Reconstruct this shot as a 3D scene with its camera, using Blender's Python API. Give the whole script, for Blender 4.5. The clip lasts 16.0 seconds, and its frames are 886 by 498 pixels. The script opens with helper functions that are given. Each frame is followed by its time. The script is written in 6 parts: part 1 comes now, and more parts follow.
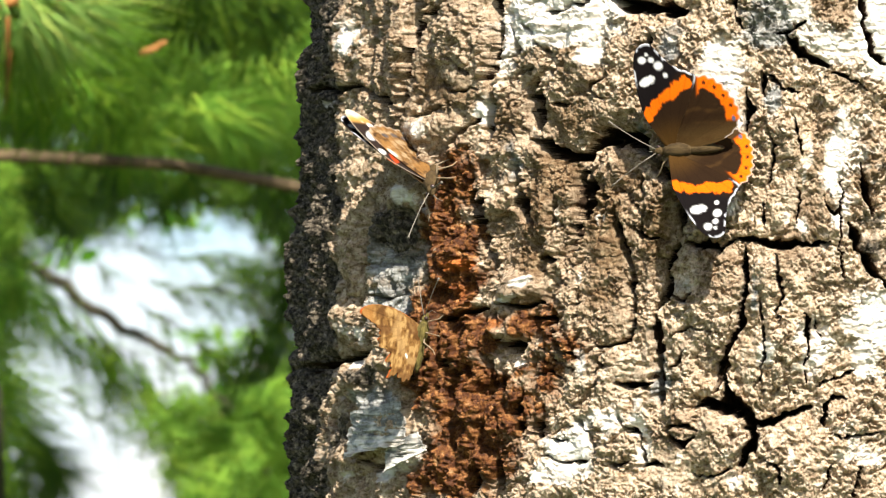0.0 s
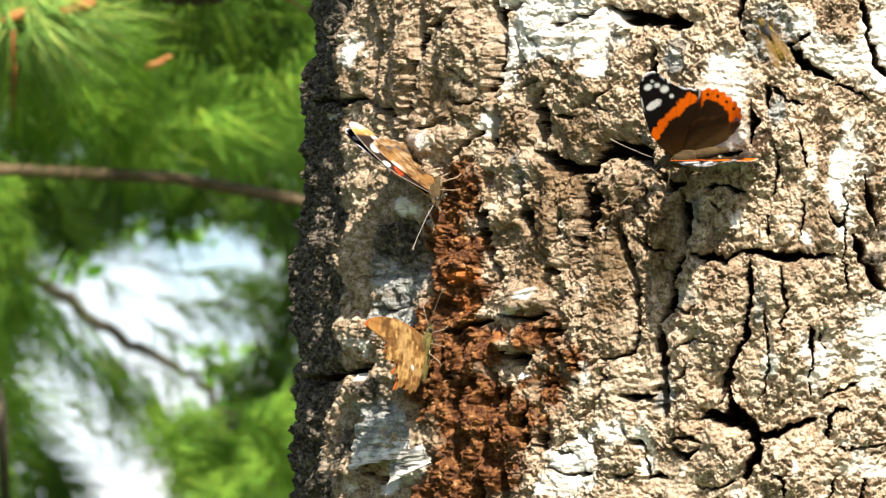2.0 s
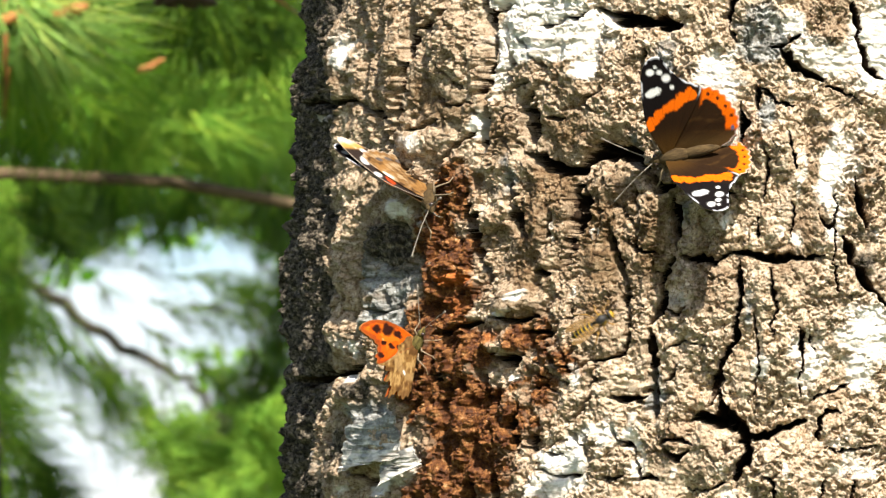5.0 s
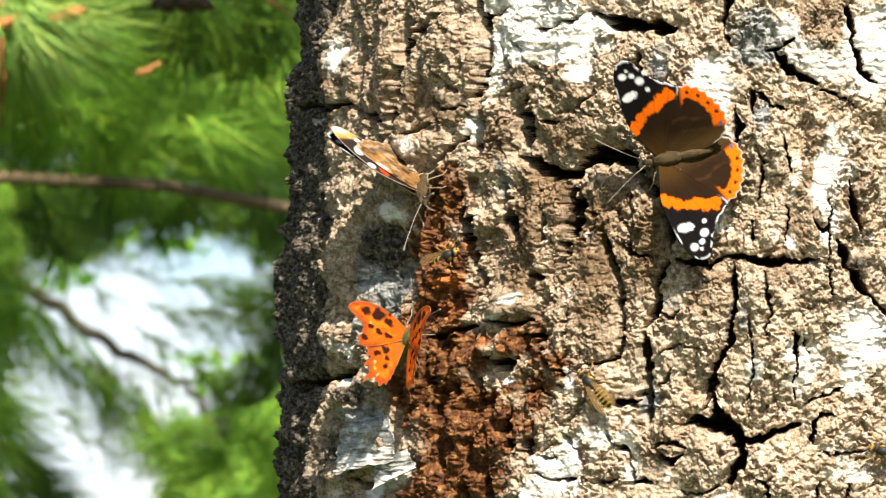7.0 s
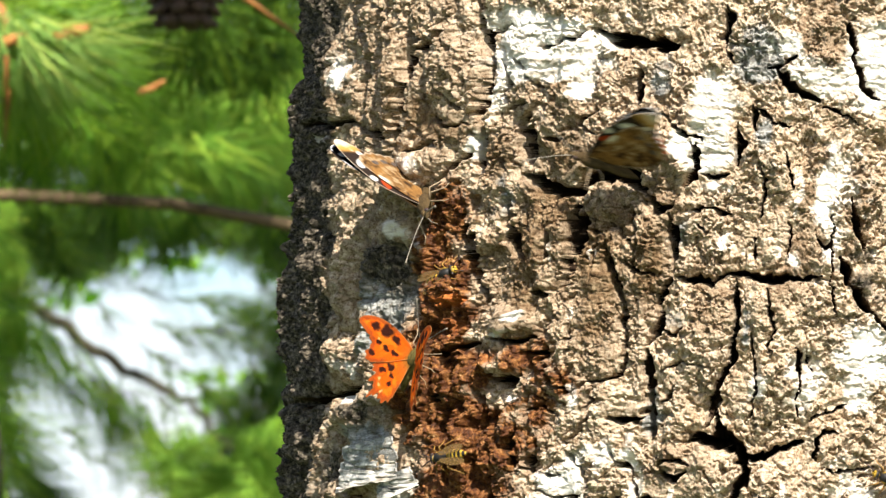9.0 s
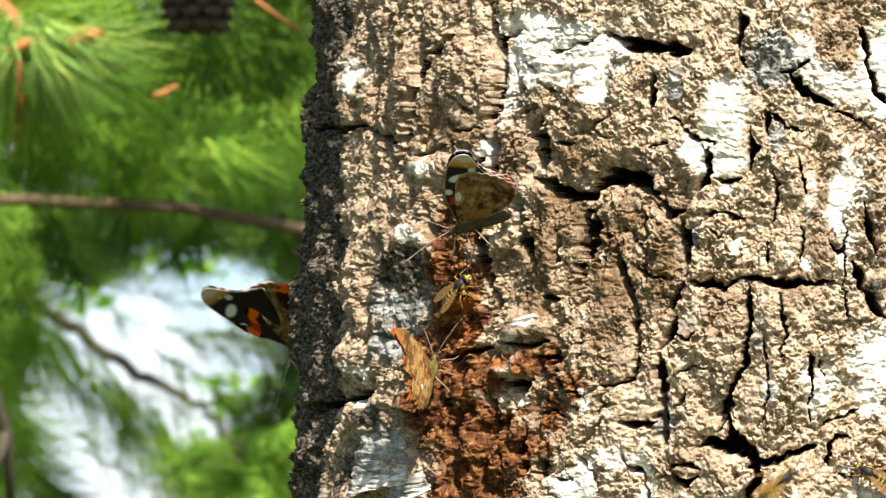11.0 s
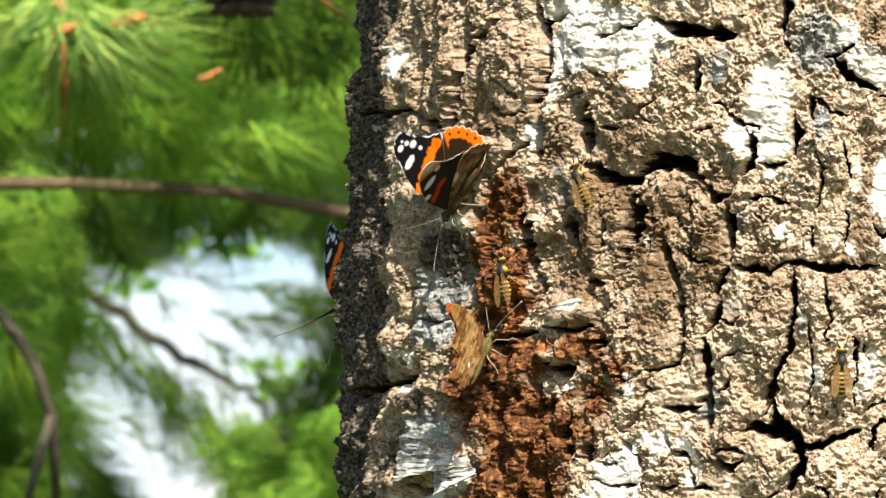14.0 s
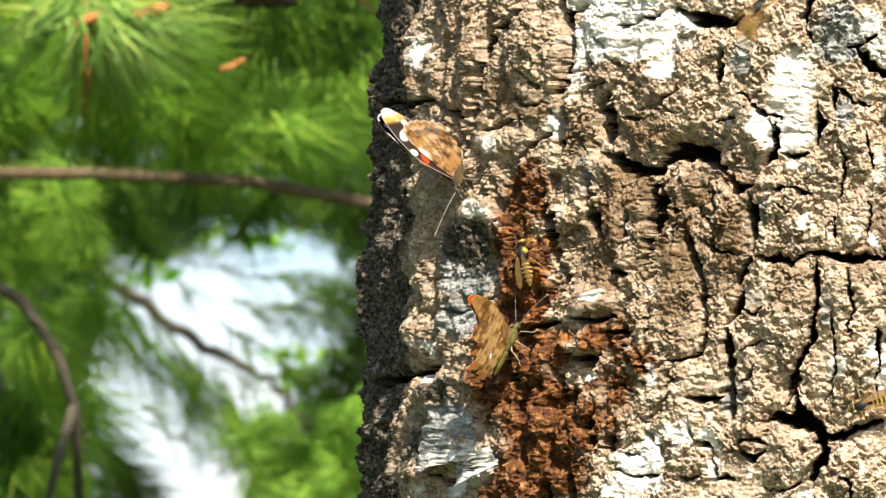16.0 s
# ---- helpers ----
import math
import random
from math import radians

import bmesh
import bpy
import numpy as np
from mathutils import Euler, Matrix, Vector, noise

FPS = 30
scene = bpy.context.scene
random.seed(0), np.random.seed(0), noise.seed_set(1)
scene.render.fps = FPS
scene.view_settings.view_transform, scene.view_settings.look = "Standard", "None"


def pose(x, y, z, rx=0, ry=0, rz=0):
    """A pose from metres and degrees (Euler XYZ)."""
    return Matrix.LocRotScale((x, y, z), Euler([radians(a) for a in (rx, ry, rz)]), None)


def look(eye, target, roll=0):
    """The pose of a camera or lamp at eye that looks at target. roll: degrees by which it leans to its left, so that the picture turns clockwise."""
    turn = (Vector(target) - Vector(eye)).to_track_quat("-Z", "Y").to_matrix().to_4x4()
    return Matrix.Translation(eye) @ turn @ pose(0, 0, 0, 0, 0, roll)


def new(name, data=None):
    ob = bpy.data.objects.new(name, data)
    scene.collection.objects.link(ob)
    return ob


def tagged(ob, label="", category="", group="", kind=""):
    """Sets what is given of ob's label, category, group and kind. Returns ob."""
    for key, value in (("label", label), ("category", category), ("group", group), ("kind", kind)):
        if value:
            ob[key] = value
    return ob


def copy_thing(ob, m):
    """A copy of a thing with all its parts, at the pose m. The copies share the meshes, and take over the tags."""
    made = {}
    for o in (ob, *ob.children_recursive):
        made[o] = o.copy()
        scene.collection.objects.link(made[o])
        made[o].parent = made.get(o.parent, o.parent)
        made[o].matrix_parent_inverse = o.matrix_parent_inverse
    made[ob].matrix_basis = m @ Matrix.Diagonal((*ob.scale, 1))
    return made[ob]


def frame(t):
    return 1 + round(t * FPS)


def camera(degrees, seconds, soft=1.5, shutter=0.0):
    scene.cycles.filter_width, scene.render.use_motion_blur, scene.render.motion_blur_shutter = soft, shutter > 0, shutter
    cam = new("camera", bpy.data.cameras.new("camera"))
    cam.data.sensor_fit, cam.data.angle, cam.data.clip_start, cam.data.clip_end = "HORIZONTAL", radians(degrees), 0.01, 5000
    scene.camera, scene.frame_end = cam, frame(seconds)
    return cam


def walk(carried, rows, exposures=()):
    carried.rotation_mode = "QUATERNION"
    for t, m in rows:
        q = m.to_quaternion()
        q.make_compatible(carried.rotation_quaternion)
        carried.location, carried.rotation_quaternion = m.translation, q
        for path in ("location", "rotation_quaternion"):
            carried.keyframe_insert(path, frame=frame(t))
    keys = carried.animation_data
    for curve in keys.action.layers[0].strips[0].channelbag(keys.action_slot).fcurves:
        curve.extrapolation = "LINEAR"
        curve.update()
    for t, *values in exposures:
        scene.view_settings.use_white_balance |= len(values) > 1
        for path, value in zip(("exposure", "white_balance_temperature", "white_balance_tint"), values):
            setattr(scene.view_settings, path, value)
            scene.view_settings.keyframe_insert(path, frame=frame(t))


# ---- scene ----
# A long lens two metres from a birch trunk; it pans a little and hardly moves.
EYE_Z = 1.45
DISTANCE = 2.0
cam = camera(7.627, 16.0, soft=1.25, shutter=0.5)
cam.data.dof.use_dof = True
cam.data.dof.focus_distance = 2.012
cam.data.dof.aperture_fstop = 64.0

# seconds; aim across and up, eye across and up, in millimetres
PATH = [
    (0.0, -0.00, 0.00, 0.00, 0.00),
    (0.5, -0.65, 1.04, 0.15, -0.30),
    (1.0, -1.29, 1.82, 0.30, -0.60),
    (1.5, -1.56, 2.87, 0.45, -0.85),
    (2.0, -1.30, 3.64, 0.60, -1.10),
    (2.5, -1.04, 3.91, 0.82, -1.40),
    (3.0, -0.51, 3.91, 1.05, -1.70),
    (3.5, -0.00, 4.17, 1.27, -2.00),
    (4.0, 0.53, 4.17, 1.50, -2.05),
    (6.5, 3.13, 4.30, 3.00, -2.30),
    (7.0, 3.38, 5.20, 3.30, -2.38),
    (7.5, 3.13, 6.26, 3.63, -2.46),
    (8.0, 2.60, 7.56, 3.97, -2.54),
    (8.5, 2.60, 9.11, 4.30, -2.62),
    (9.0, 2.60, 10.41, 4.33, -2.70),
    (11.5, -3.38, 11.71, 4.50, -2.70),
    (12.0, -5.99, 10.68, 4.49, -2.70),
    (12.5, -8.33, 10.15, 4.48, -2.60),
    (13.0, -10.68, 9.11, 4.47, -2.50),
    (13.5, -12.75, 8.33, 4.46, -2.40),
    (14.0, -14.57, 7.04, 4.44, -2.30),
    (14.5, -15.88, 6.24, 4.43, -2.22),
    (15.0, -17.70, 5.46, 4.42, -2.15),
    (15.5, -19.26, 4.69, 4.41, -2.08),
    (16.0, -21.34, 4.17, 4.40, -2.00),
]
# the lens looks a little upwards: all that stands in the view is set out square to it, then raised by this turn
UPWARD = Matrix.Translation((0, 0, EYE_Z)) @ pose(0, 0, 0, 5.0) @ Matrix.Translation((0, 0, -EYE_Z))
walk(
    cam,
    [
        (t, UPWARD @ look((ex / 1000, -DISTANCE, EYE_Z + ez / 1000), (ax / 1000, 0.0, EYE_Z + az / 1000)))
        for t, ax, az, ex, ez in PATH
    ],
    exposures=[(0.0, 1.04), (16.0, 1.04)],
)

# ---- daylight: a high sun behind the camera's shoulder, blue sky ----
SUN_ELEVATION, SUN_AZIMUTH = 46.0, 14.0  # degrees; azimuth from behind the camera towards its right
toward_sun = Vector((
    math.sin(radians(SUN_AZIMUTH)) * math.cos(radians(SUN_ELEVATION)),
    -math.cos(radians(SUN_AZIMUTH)) * math.cos(radians(SUN_ELEVATION)),
    math.sin(radians(SUN_ELEVATION)),
))
sun_data = bpy.data.lights.new("sun", "SUN")
sun_data.energy, sun_data.angle, sun_data.color = 4.9, radians(0.53), (1.0, 0.95, 0.86)
sun = new("sun", sun_data)
sun.matrix_basis = look(toward_sun * 30.0, (0, 0, 0))

world = bpy.data.worlds.new("world")
scene.world = world
world.use_nodes = True
sky = world.node_tree.nodes.new("ShaderNodeTexSky")
sky.sky_type, sky.sun_disc = "NISHITA", False
sky.sun_elevation, sky.sun_rotation = radians(SUN_ELEVATION), radians(180.0 - SUN_AZIMUTH)
sky.dust_density = 1.2
background = world.node_tree.nodes["Background"]
background.inputs["Strength"].default_value = 0.078
world.node_tree.links.new(sky.outputs["Color"], background.inputs["Color"])

# ---- materials ----
def material(name, roughness=0.8, specular=0.3):
    m = bpy.data.materials.new(name)
    m.use_nodes = True
    b = m.node_tree.nodes["Principled BSDF"]
    b.inputs["Roughness"].default_value = roughness
    b.inputs["Specular IOR Level"].default_value = specular
    return m, m.node_tree, b


def noise_tex(tree, scale, detail=4.0, rough=0.6, stretch=(1, 1, 1), coords="Object"):
    c = tree.nodes.new("ShaderNodeTexCoord")
    mp = tree.nodes.new("ShaderNodeMapping")
    mp.inputs["Scale"].default_value = stretch
    n = tree.nodes.new("ShaderNodeTexNoise")
    n.inputs["Scale"].default_value, n.inputs["Detail"].default_value, n.inputs["Roughness"].default_value = scale, detail, rough
    tree.links.new(c.outputs[coords], mp.inputs["Vector"])
    tree.links.new(mp.outputs["Vector"], n.inputs["Vector"])
    return n.outputs["Fac"]


def ramp(tree, fac, *stops):
    r = tree.nodes.new("ShaderNodeValToRGB")
    e = r.color_ramp.elements
    while len(e) < len(stops):
        e.new(0.5)
    for el, (p, c) in zip(e, stops):
        el.position, el.color = p, (*c, 1.0)
    tree.links.new(fac, r.inputs["Fac"])
    return r.outputs["Color"]


def mix(tree, fac, a, b, mode="MIX"):
    n = tree.nodes.new("ShaderNodeMix")
    n.data_type, n.blend_type = "RGBA", mode
    for sock, v in ((n.inputs["Factor"], fac), (n.inputs["A"], a), (n.inputs["B"], b)):
        if isinstance(v, (int, float)):
            sock.default_value = v
        elif isinstance(v, tuple):
            sock.default_value = (*v, 1.0)
        else:
            tree.links.new(v, sock)
    return n.outputs["Result"]


def attribute(tree, name, out="Fac"):
    a = tree.nodes.new("ShaderNodeAttribute")
    a.attribute_name = name
    return a.outputs[out]


def relief(tree, shader, height, strength, distance):
    b = tree.nodes.new("ShaderNodeBump")
    b.inputs["Strength"].default_value, b.inputs["Distance"].default_value = strength, distance
    tree.links.new(height, b.inputs["Height"])
    tree.links.new(b.outputs["Normal"], shader.inputs["Normal"])


def threshold(tree, a, noise_value, lo, hi, gain=0.55):
    """A mask with a ragged edge: the field a, roughened by noise, cut between lo and hi."""
    s = tree.nodes.new("ShaderNodeMath")
    s.operation = "MULTIPLY_ADD"
    tree.links.new(noise_value, s.inputs[0])
    s.inputs[1].default_value = gain
    tree.links.new(a, s.inputs[2])
    m = tree.nodes.new("ShaderNodeMapRange")
    m.inputs["From Min"].default_value, m.inputs["From Max"].default_value = lo + gain * 0.5, hi + gain * 0.5
    tree.links.new(s.outputs[0], m.inputs["Value"])
    return m.outputs["Result"]


def bark_material():
    m, tree, b = material("birch_bark", 0.85, 0.2)
    fine = noise_tex(tree, 1300, 5, 0.75)
    mid = noise_tex(tree, 320, 5, 0.75)
    wide = noise_tex(tree, 50, 3, 0.6)
    speck = ramp(tree, noise_tex(tree, 800, 5, 0.75), (0.38, (0.36, 0.28, 0.20)), (0.50, (1, 1, 1)))
    tan = ramp(tree, mid, (0.30, (0.16, 0.095, 0.045)), (0.43, (0.44, 0.32, 0.205)), (0.62, (0.72, 0.59, 0.44)))
    tan = mix(tree, ramp(tree, wide, (0.42, (0, 0, 0)), (0.75, (0.7, 0.7, 0.7))), tan, (0.50, 0.395, 0.29), "MIX")
    tan = mix(tree, 0.9, tan, speck, "MULTIPLY")
    # charcoal tone of dark bark, also used where shade is put into the bark
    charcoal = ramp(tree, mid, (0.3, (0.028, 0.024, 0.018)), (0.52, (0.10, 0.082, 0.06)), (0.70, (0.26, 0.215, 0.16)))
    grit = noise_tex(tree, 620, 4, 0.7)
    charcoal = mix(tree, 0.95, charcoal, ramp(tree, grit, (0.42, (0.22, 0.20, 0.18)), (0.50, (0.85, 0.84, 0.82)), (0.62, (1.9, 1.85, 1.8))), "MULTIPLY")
    streaks = noise_tex(tree, 260, 5, 0.65, (0.35, 0.35, 2.2))
    white = ramp(tree, streaks, (0.30, (0.36, 0.28, 0.20)), (0.42, (0.70, 0.62, 0.52)), (0.56, (0.82, 0.77, 0.69)))
    grey = ramp(tree, streaks, (0.28, (0.075, 0.07, 0.062)), (0.46, (0.24, 0.235, 0.215)), (0.66, (0.50, 0.49, 0.45)))
    grey = mix(tree, 0.7, grey, speck, "MULTIPLY")
    rust = ramp(tree, mid, (0.3, (0.03, 0.010, 0.004)), (0.47, (0.11, 0.036, 0.010)), (0.60, (0.32, 0.135, 0.04)), (0.72, (0.62, 0.40, 0.20)))
    rust = mix(tree, 0.8, rust, ramp(tree, fine, (0.36, (0.35, 0.3, 0.25)), (0.55, (1, 1, 1))), "MULTIPLY")
    orange = ramp(tree, mid, (0.3, (0.26, 0.06, 0.010)), (0.7, (0.55, 0.18, 0.04)))
    brown = ramp(tree, mid, (0.30, (0.08, 0.042, 0.018)), (0.46, (0.18, 0.11, 0.055)), (0.66, (0.40, 0.285, 0.17)))
    brown = mix(tree, 0.85, brown, speck, "MULTIPLY")
    colour = mix(tree, threshold(tree, attribute(tree, "brown"), wide, 0.2, 0.8, 0.5), tan, brown)
    colour = mix(tree, threshold(tree, attribute(tree, "grey"), mid, 0.30, 0.62, 0.5), colour, grey)
    colour = mix(tree, threshold(tree, attribute(tree, "dark_shade"), mid, 0.38, 0.7, 0.35), colour, charcoal)
    colour = mix(tree, threshold(tree, attribute(tree, "rust"), mid, 0.26, 0.6, 0.7), colour, rust)
    colour = mix(tree, threshold(tree, attribute(tree, "white"), mid, 0.36, 0.66, 0.6), colour, white)
    colour = mix(tree, threshold(tree, attribute(tree, "orange"), mid, 0.35, 0.8), colour, orange)
    tree.links.new(colour, b.inputs["Base Color"])
    # sap keeps the wound moist
    gloss = tree.nodes.new("ShaderNodeMapRange")
    gloss.inputs["To Min"].default_value, gloss.inputs["To Max"].default_value = 0.85, 0.45
    tree.links.new(attribute(tree, "rust"), gloss.inputs["Value"])
    tree.links.new(gloss.outputs["Result"], b.inputs["Roughness"])
    relief(tree, b, noise_tex(tree, 900, 6, 0.8), 0.7, 0.0007)
    return m


def trunk_material():
    m, tree, b = material("old_bark", 0.9, 0.2)
    c = ramp(tree, noise_tex(tree, 60, 5, 0.65), (0.3, (0.06, 0.045, 0.03)), (0.55, (0.26, 0.20, 0.13)), (0.75, (0.42, 0.36, 0.28)))
    w = ramp(tree, noise_tex(tree, 9, 4, 0.6, (1, 1, 1.6)), (0.52, (0, 0, 0)), (0.6, (1, 1, 1)))
    tree.links.new(mix(tree, w, c, (0.72, 0.69, 0.64)), b.inputs["Base Color"])
    relief(tree, b, noise_tex(tree, 180, 5, 0.7), 0.6, 0.004)
    return m


# dark brown inner bark, with the shade of the fissures in its tone
def shaded_inner_bark_material():
    m, tree, b = material("shaded_inner_bark", 0.95, 0.1)
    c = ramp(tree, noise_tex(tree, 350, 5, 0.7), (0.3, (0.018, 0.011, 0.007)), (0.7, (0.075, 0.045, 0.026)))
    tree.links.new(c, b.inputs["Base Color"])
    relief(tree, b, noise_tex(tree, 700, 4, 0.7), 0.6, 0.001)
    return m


def needle_material(name, dark, light):
    """Leaf tissue: gloss on top, and light that passes through it."""
    m, tree, b = material(name, 0.5, 0.2)
    r = tree.nodes.new("ShaderNodeNewGeometry").outputs["Random Per Island"]
    c = ramp(tree, r, (0.0, dark), (0.8, light), (1.0, (light[0] * 1.5, light[1] * 1.1, light[2])))
    tree.links.new(c, b.inputs["Base Color"])
    t = tree.nodes.new("ShaderNodeBsdfTranslucent")
    tree.links.new(c, t.inputs["Color"])
    s = tree.nodes.new("ShaderNodeMixShader")
    s.inputs["Fac"].default_value = 0.45
    tree.links.new(b.outputs["BSDF"], s.inputs[1])
    tree.links.new(t.outputs["BSDF"], s.inputs[2])
    tree.links.new(s.outputs["Shader"], tree.nodes["Material Output"].inputs["Surface"])
    return m


def plain_material(name, stops, scale, rough=0.7, bump=0.3, depth=0.001, spec=0.3, stretch=(1, 1, 1)):
    m, tree, b = material(name, rough, spec)
    tree.links.new(ramp(tree, noise_tex(tree, scale, 5, 0.65, stretch), *stops), b.inputs["Base Color"])
    relief(tree, b, noise_tex(tree, scale * 3, 4, 0.7, stretch), bump, depth)
    return m


BARK = bark_material()
TRUNK = trunk_material()
INNER = shaded_inner_bark_material()
# pine needles in copies of several tones, with sun and shade in their colour
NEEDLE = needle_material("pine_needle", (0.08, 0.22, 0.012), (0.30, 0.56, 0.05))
NEEDLE_SUNNY = needle_material("sunlit_needle", (0.13, 0.30, 0.02), (0.46, 0.72, 0.09))
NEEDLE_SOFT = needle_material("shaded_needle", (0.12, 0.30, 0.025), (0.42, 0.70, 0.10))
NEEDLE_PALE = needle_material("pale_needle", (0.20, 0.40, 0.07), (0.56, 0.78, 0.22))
# dark copy for shaded boughs, the shade put into its colour
NEEDLE_SHADED = needle_material("needle_in_shade", (0.030, 0.085, 0.008), (0.16, 0.31, 0.026))
LEAF = needle_material("leaf", (0.07, 0.25, 0.015), (0.34, 0.64, 0.06))
# twig bark toned dark, its silhouette against the sky put into the colour
DARK_TWIG = plain_material("dark_twig", ((0.3, (0.03, 0.025, 0.015)), (0.7, (0.09, 0.075, 0.045))), 60, 0.8)
TWIG = plain_material("pine_twig", ((0.3, (0.055, 0.036, 0.018)), (0.7, (0.17, 0.115, 0.058))), 60, 0.8)
BUD = plain_material("pine_bud", ((0.3, (0.24, 0.085, 0.02)), (0.7, (0.46, 0.20, 0.05))), 200, 0.6)
CONE = plain_material("pine_cone", ((0.3, (0.03, 0.018, 0.01)), (0.7, (0.09, 0.05, 0.03))), 150, 0.7)
PINE_BARK = plain_material("pine_bark", ((0.3, (0.08, 0.05, 0.03)), (0.7, (0.30, 0.19, 0.11))), 25, 0.9, 0.8, 0.02)
GRASS = plain_material("grass", ((0.3, (0.035, 0.06, 0.015)), (0.7, (0.10, 0.14, 0.04))), 7, 0.9, 0.8, 0.05)

# ---- helpers for building ----
def link(name, mesh, mat, parent=None, label="", smooth=True):
    ob = new(name, mesh)
    if mat is not None and not mesh.materials:
        mesh.materials.append(mat)
    if smooth:
        mesh.polygons.foreach_set("use_smooth", np.ones(len(mesh.polygons), dtype=bool))
    if parent is not None:
        ob.parent = parent
    if label:
        tagged(ob, label)
    return ob


def mesh_from(name, verts, faces):
    """verts (n, 3); faces (m, k) with one k."""
    me = bpy.data.meshes.new(name)
    verts, faces = np.asarray(verts, dtype=np.float32), np.asarray(faces, dtype=np.int32)
    k = faces.shape[1]
    me.vertices.add(len(verts))
    me.vertices.foreach_set("co", verts.ravel())
    me.loops.add(faces.size)
    me.loops.foreach_set("vertex_index", faces.ravel())
    me.polygons.add(len(faces))
    me.polygons.foreach_set("loop_start", np.arange(0, faces.size, k, dtype=np.int32))
    me.update(calc_edges=True)
    return me


def field(me, name, values):
    a = me.attributes.new(name, "FLOAT", "POINT")
    a.data.foreach_set("value", np.asarray(values, dtype=np.float32))


def part(name, bm, mat, parent, label="", smooth=True):
    me = bpy.data.meshes.new(name)
    bm.to_mesh(me)
    bm.free()
    return link(name, me, mat, parent, label, smooth)


def tube(points, radii, sides=8):
    """Vertices and quads of a tapered round bar along points."""
    pts = [Vector(p) for p in points]
    verts, faces = [], []
    ref = Vector((0.13, 0.21, 1.0)).normalized()
    for i, p in enumerate(pts):
        d = (pts[min(i + 1, len(pts) - 1)] - pts[max(i - 1, 0)]).normalized()
        if abs(d.dot(ref)) > 0.95:
            ref = Vector((1.0, 0.2, 0.1)).normalized()
        a = d.cross(ref).normalized()
        b = d.cross(a)
        for j in range(sides):
            w = 2 * math.pi * j / sides
            verts.append(p + (a * math.cos(w) + b * math.sin(w)) * radii[i])
    for i in range(len(pts) - 1):
        for j in range(sides):
            k = (j + 1) % sides
            faces.append((i * sides + j, i * sides + k, (i + 1) * sides + k, (i + 1) * sides + j))
    n = len(verts)
    verts += [pts[0], pts[-1]]
    for j in range(sides):
        k = (j + 1) % sides
        faces.append((n, k, j, n))
        faces.append((n + 1, (len(pts) - 1) * sides + j, (len(pts) - 1) * sides + k, n + 1))
    return verts, faces


def tube_mesh(name, points, radii, sides=8):
    v, f = tube(points, radii, sides)
    me = bpy.data.meshes.new(name)
    me.from_pydata([tuple(p) for p in v], [], [q if q[0] != q[3] else q[:3] for q in f])
    return me


# ---- smooth random fields on a plane ----
def hashed(i, j, seed):
    h = np.sin(i * 127.1 + j * 311.7 + seed * 74.7) * 43758.5453
    return h - np.floor(h)


def value_noise(x, y, seed):
    i, j = np.floor(x), np.floor(y)
    a, b = x - i, y - j
    a, b = a * a * (3 - 2 * a), b * b * (3 - 2 * b)
    p = hashed(i, j, seed) * (1 - a) + hashed(i + 1, j, seed) * a
    q = hashed(i, j + 1, seed) * (1 - a) + hashed(i + 1, j + 1, seed) * a
    return (p * (1 - b) + q * b) * 2 - 1


def fbm(x, y, seed, octaves=4):
    total, amp = 0.0, 1.0
    for o in range(octaves):
        total = total + amp * value_noise(x * 2 ** o + 17.3 * o, y * 2 ** o - 9.1 * o, seed + o)
        amp *= 0.5
    return total


def cells(x, y, seed):
    """Distance to the nearest and second nearest of scattered points, and the nearest one's random value."""
    i, j = np.floor(x), np.floor(y)
    f1 = np.full(x.shape, 9.0)
    f2 = np.full(x.shape, 9.0)
    which = np.zeros(x.shape)
    for a in (-1, 0, 1):
        for b in (-1, 0, 1):
            cx, cy = i + a + hashed(i + a, j + b, seed), j + b + hashed(i + a, j + b, seed + 5)
            d = np.hypot(x - cx, y - cy)
            near = d < f1
            f2 = np.where(near, f1, np.minimum(f2, d))
            which = np.where(near, hashed(i + a, j + b, seed + 9), which)
            f1 = np.where(near, d, f1)
    return f1, f2, which


def step(lo, hi, x):
    t = np.clip((x - lo) / (hi - lo), 0, 1)
    return t * t * (3 - 2 * t)


# ---- the birch trunk ----
RADIUS = 0.16
LEAN = 0.049


def axis_x(z):
    return 0.113 + LEAN * (z - EYE_Z)


def on_trunk(u, v, h=0.0):
    """The place on the bark u mm round the trunk from its front and v mm above the eye's height, h mm proud of it."""
    a, r, z = u / 1000 / RADIUS, RADIUS + h / 1000, EYE_Z + v / 1000
    return UPWARD @ Vector((axis_x(z) + r * math.sin(a), RADIUS - r * math.cos(a), z))


CRACKS, PATCHES, BUMPS, SEEDS = [], [], [], []


def crack(width, depth, *points):
    CRACKS.append((width, depth, points))


def patch(kind, u, v, ru, rv, turn, strength):
    PATCHES.append((kind, u, v, ru, rv, turn, strength))


def bump(u, v, ru, rv, turn, height):
    BUMPS.append((u, v, ru, rv, turn, height))


def plate_seed(u, v):
    SEEDS.append((u, v))


# fissures: width, depth and course; patches of colour or smoothness; swellings; middles of the plates (all in mm)
crack(1.8, 9, (-231.6, 50.6), (-208.2, 51.5), (-195.5, 50.1), (-181.2, 51.2), (-174.1, 50.4), (-163.6, 47.7), (-158.0, 45.4))
crack(0.6, 4, (-195.1, 72.7), (-190.3, 68.6), (-197.4, 66.1))
crack(0.8, 5, (-202.0, 65.3), (-197.6, 59.8), (-194.6, 55.3), (-190.2, 53.4))
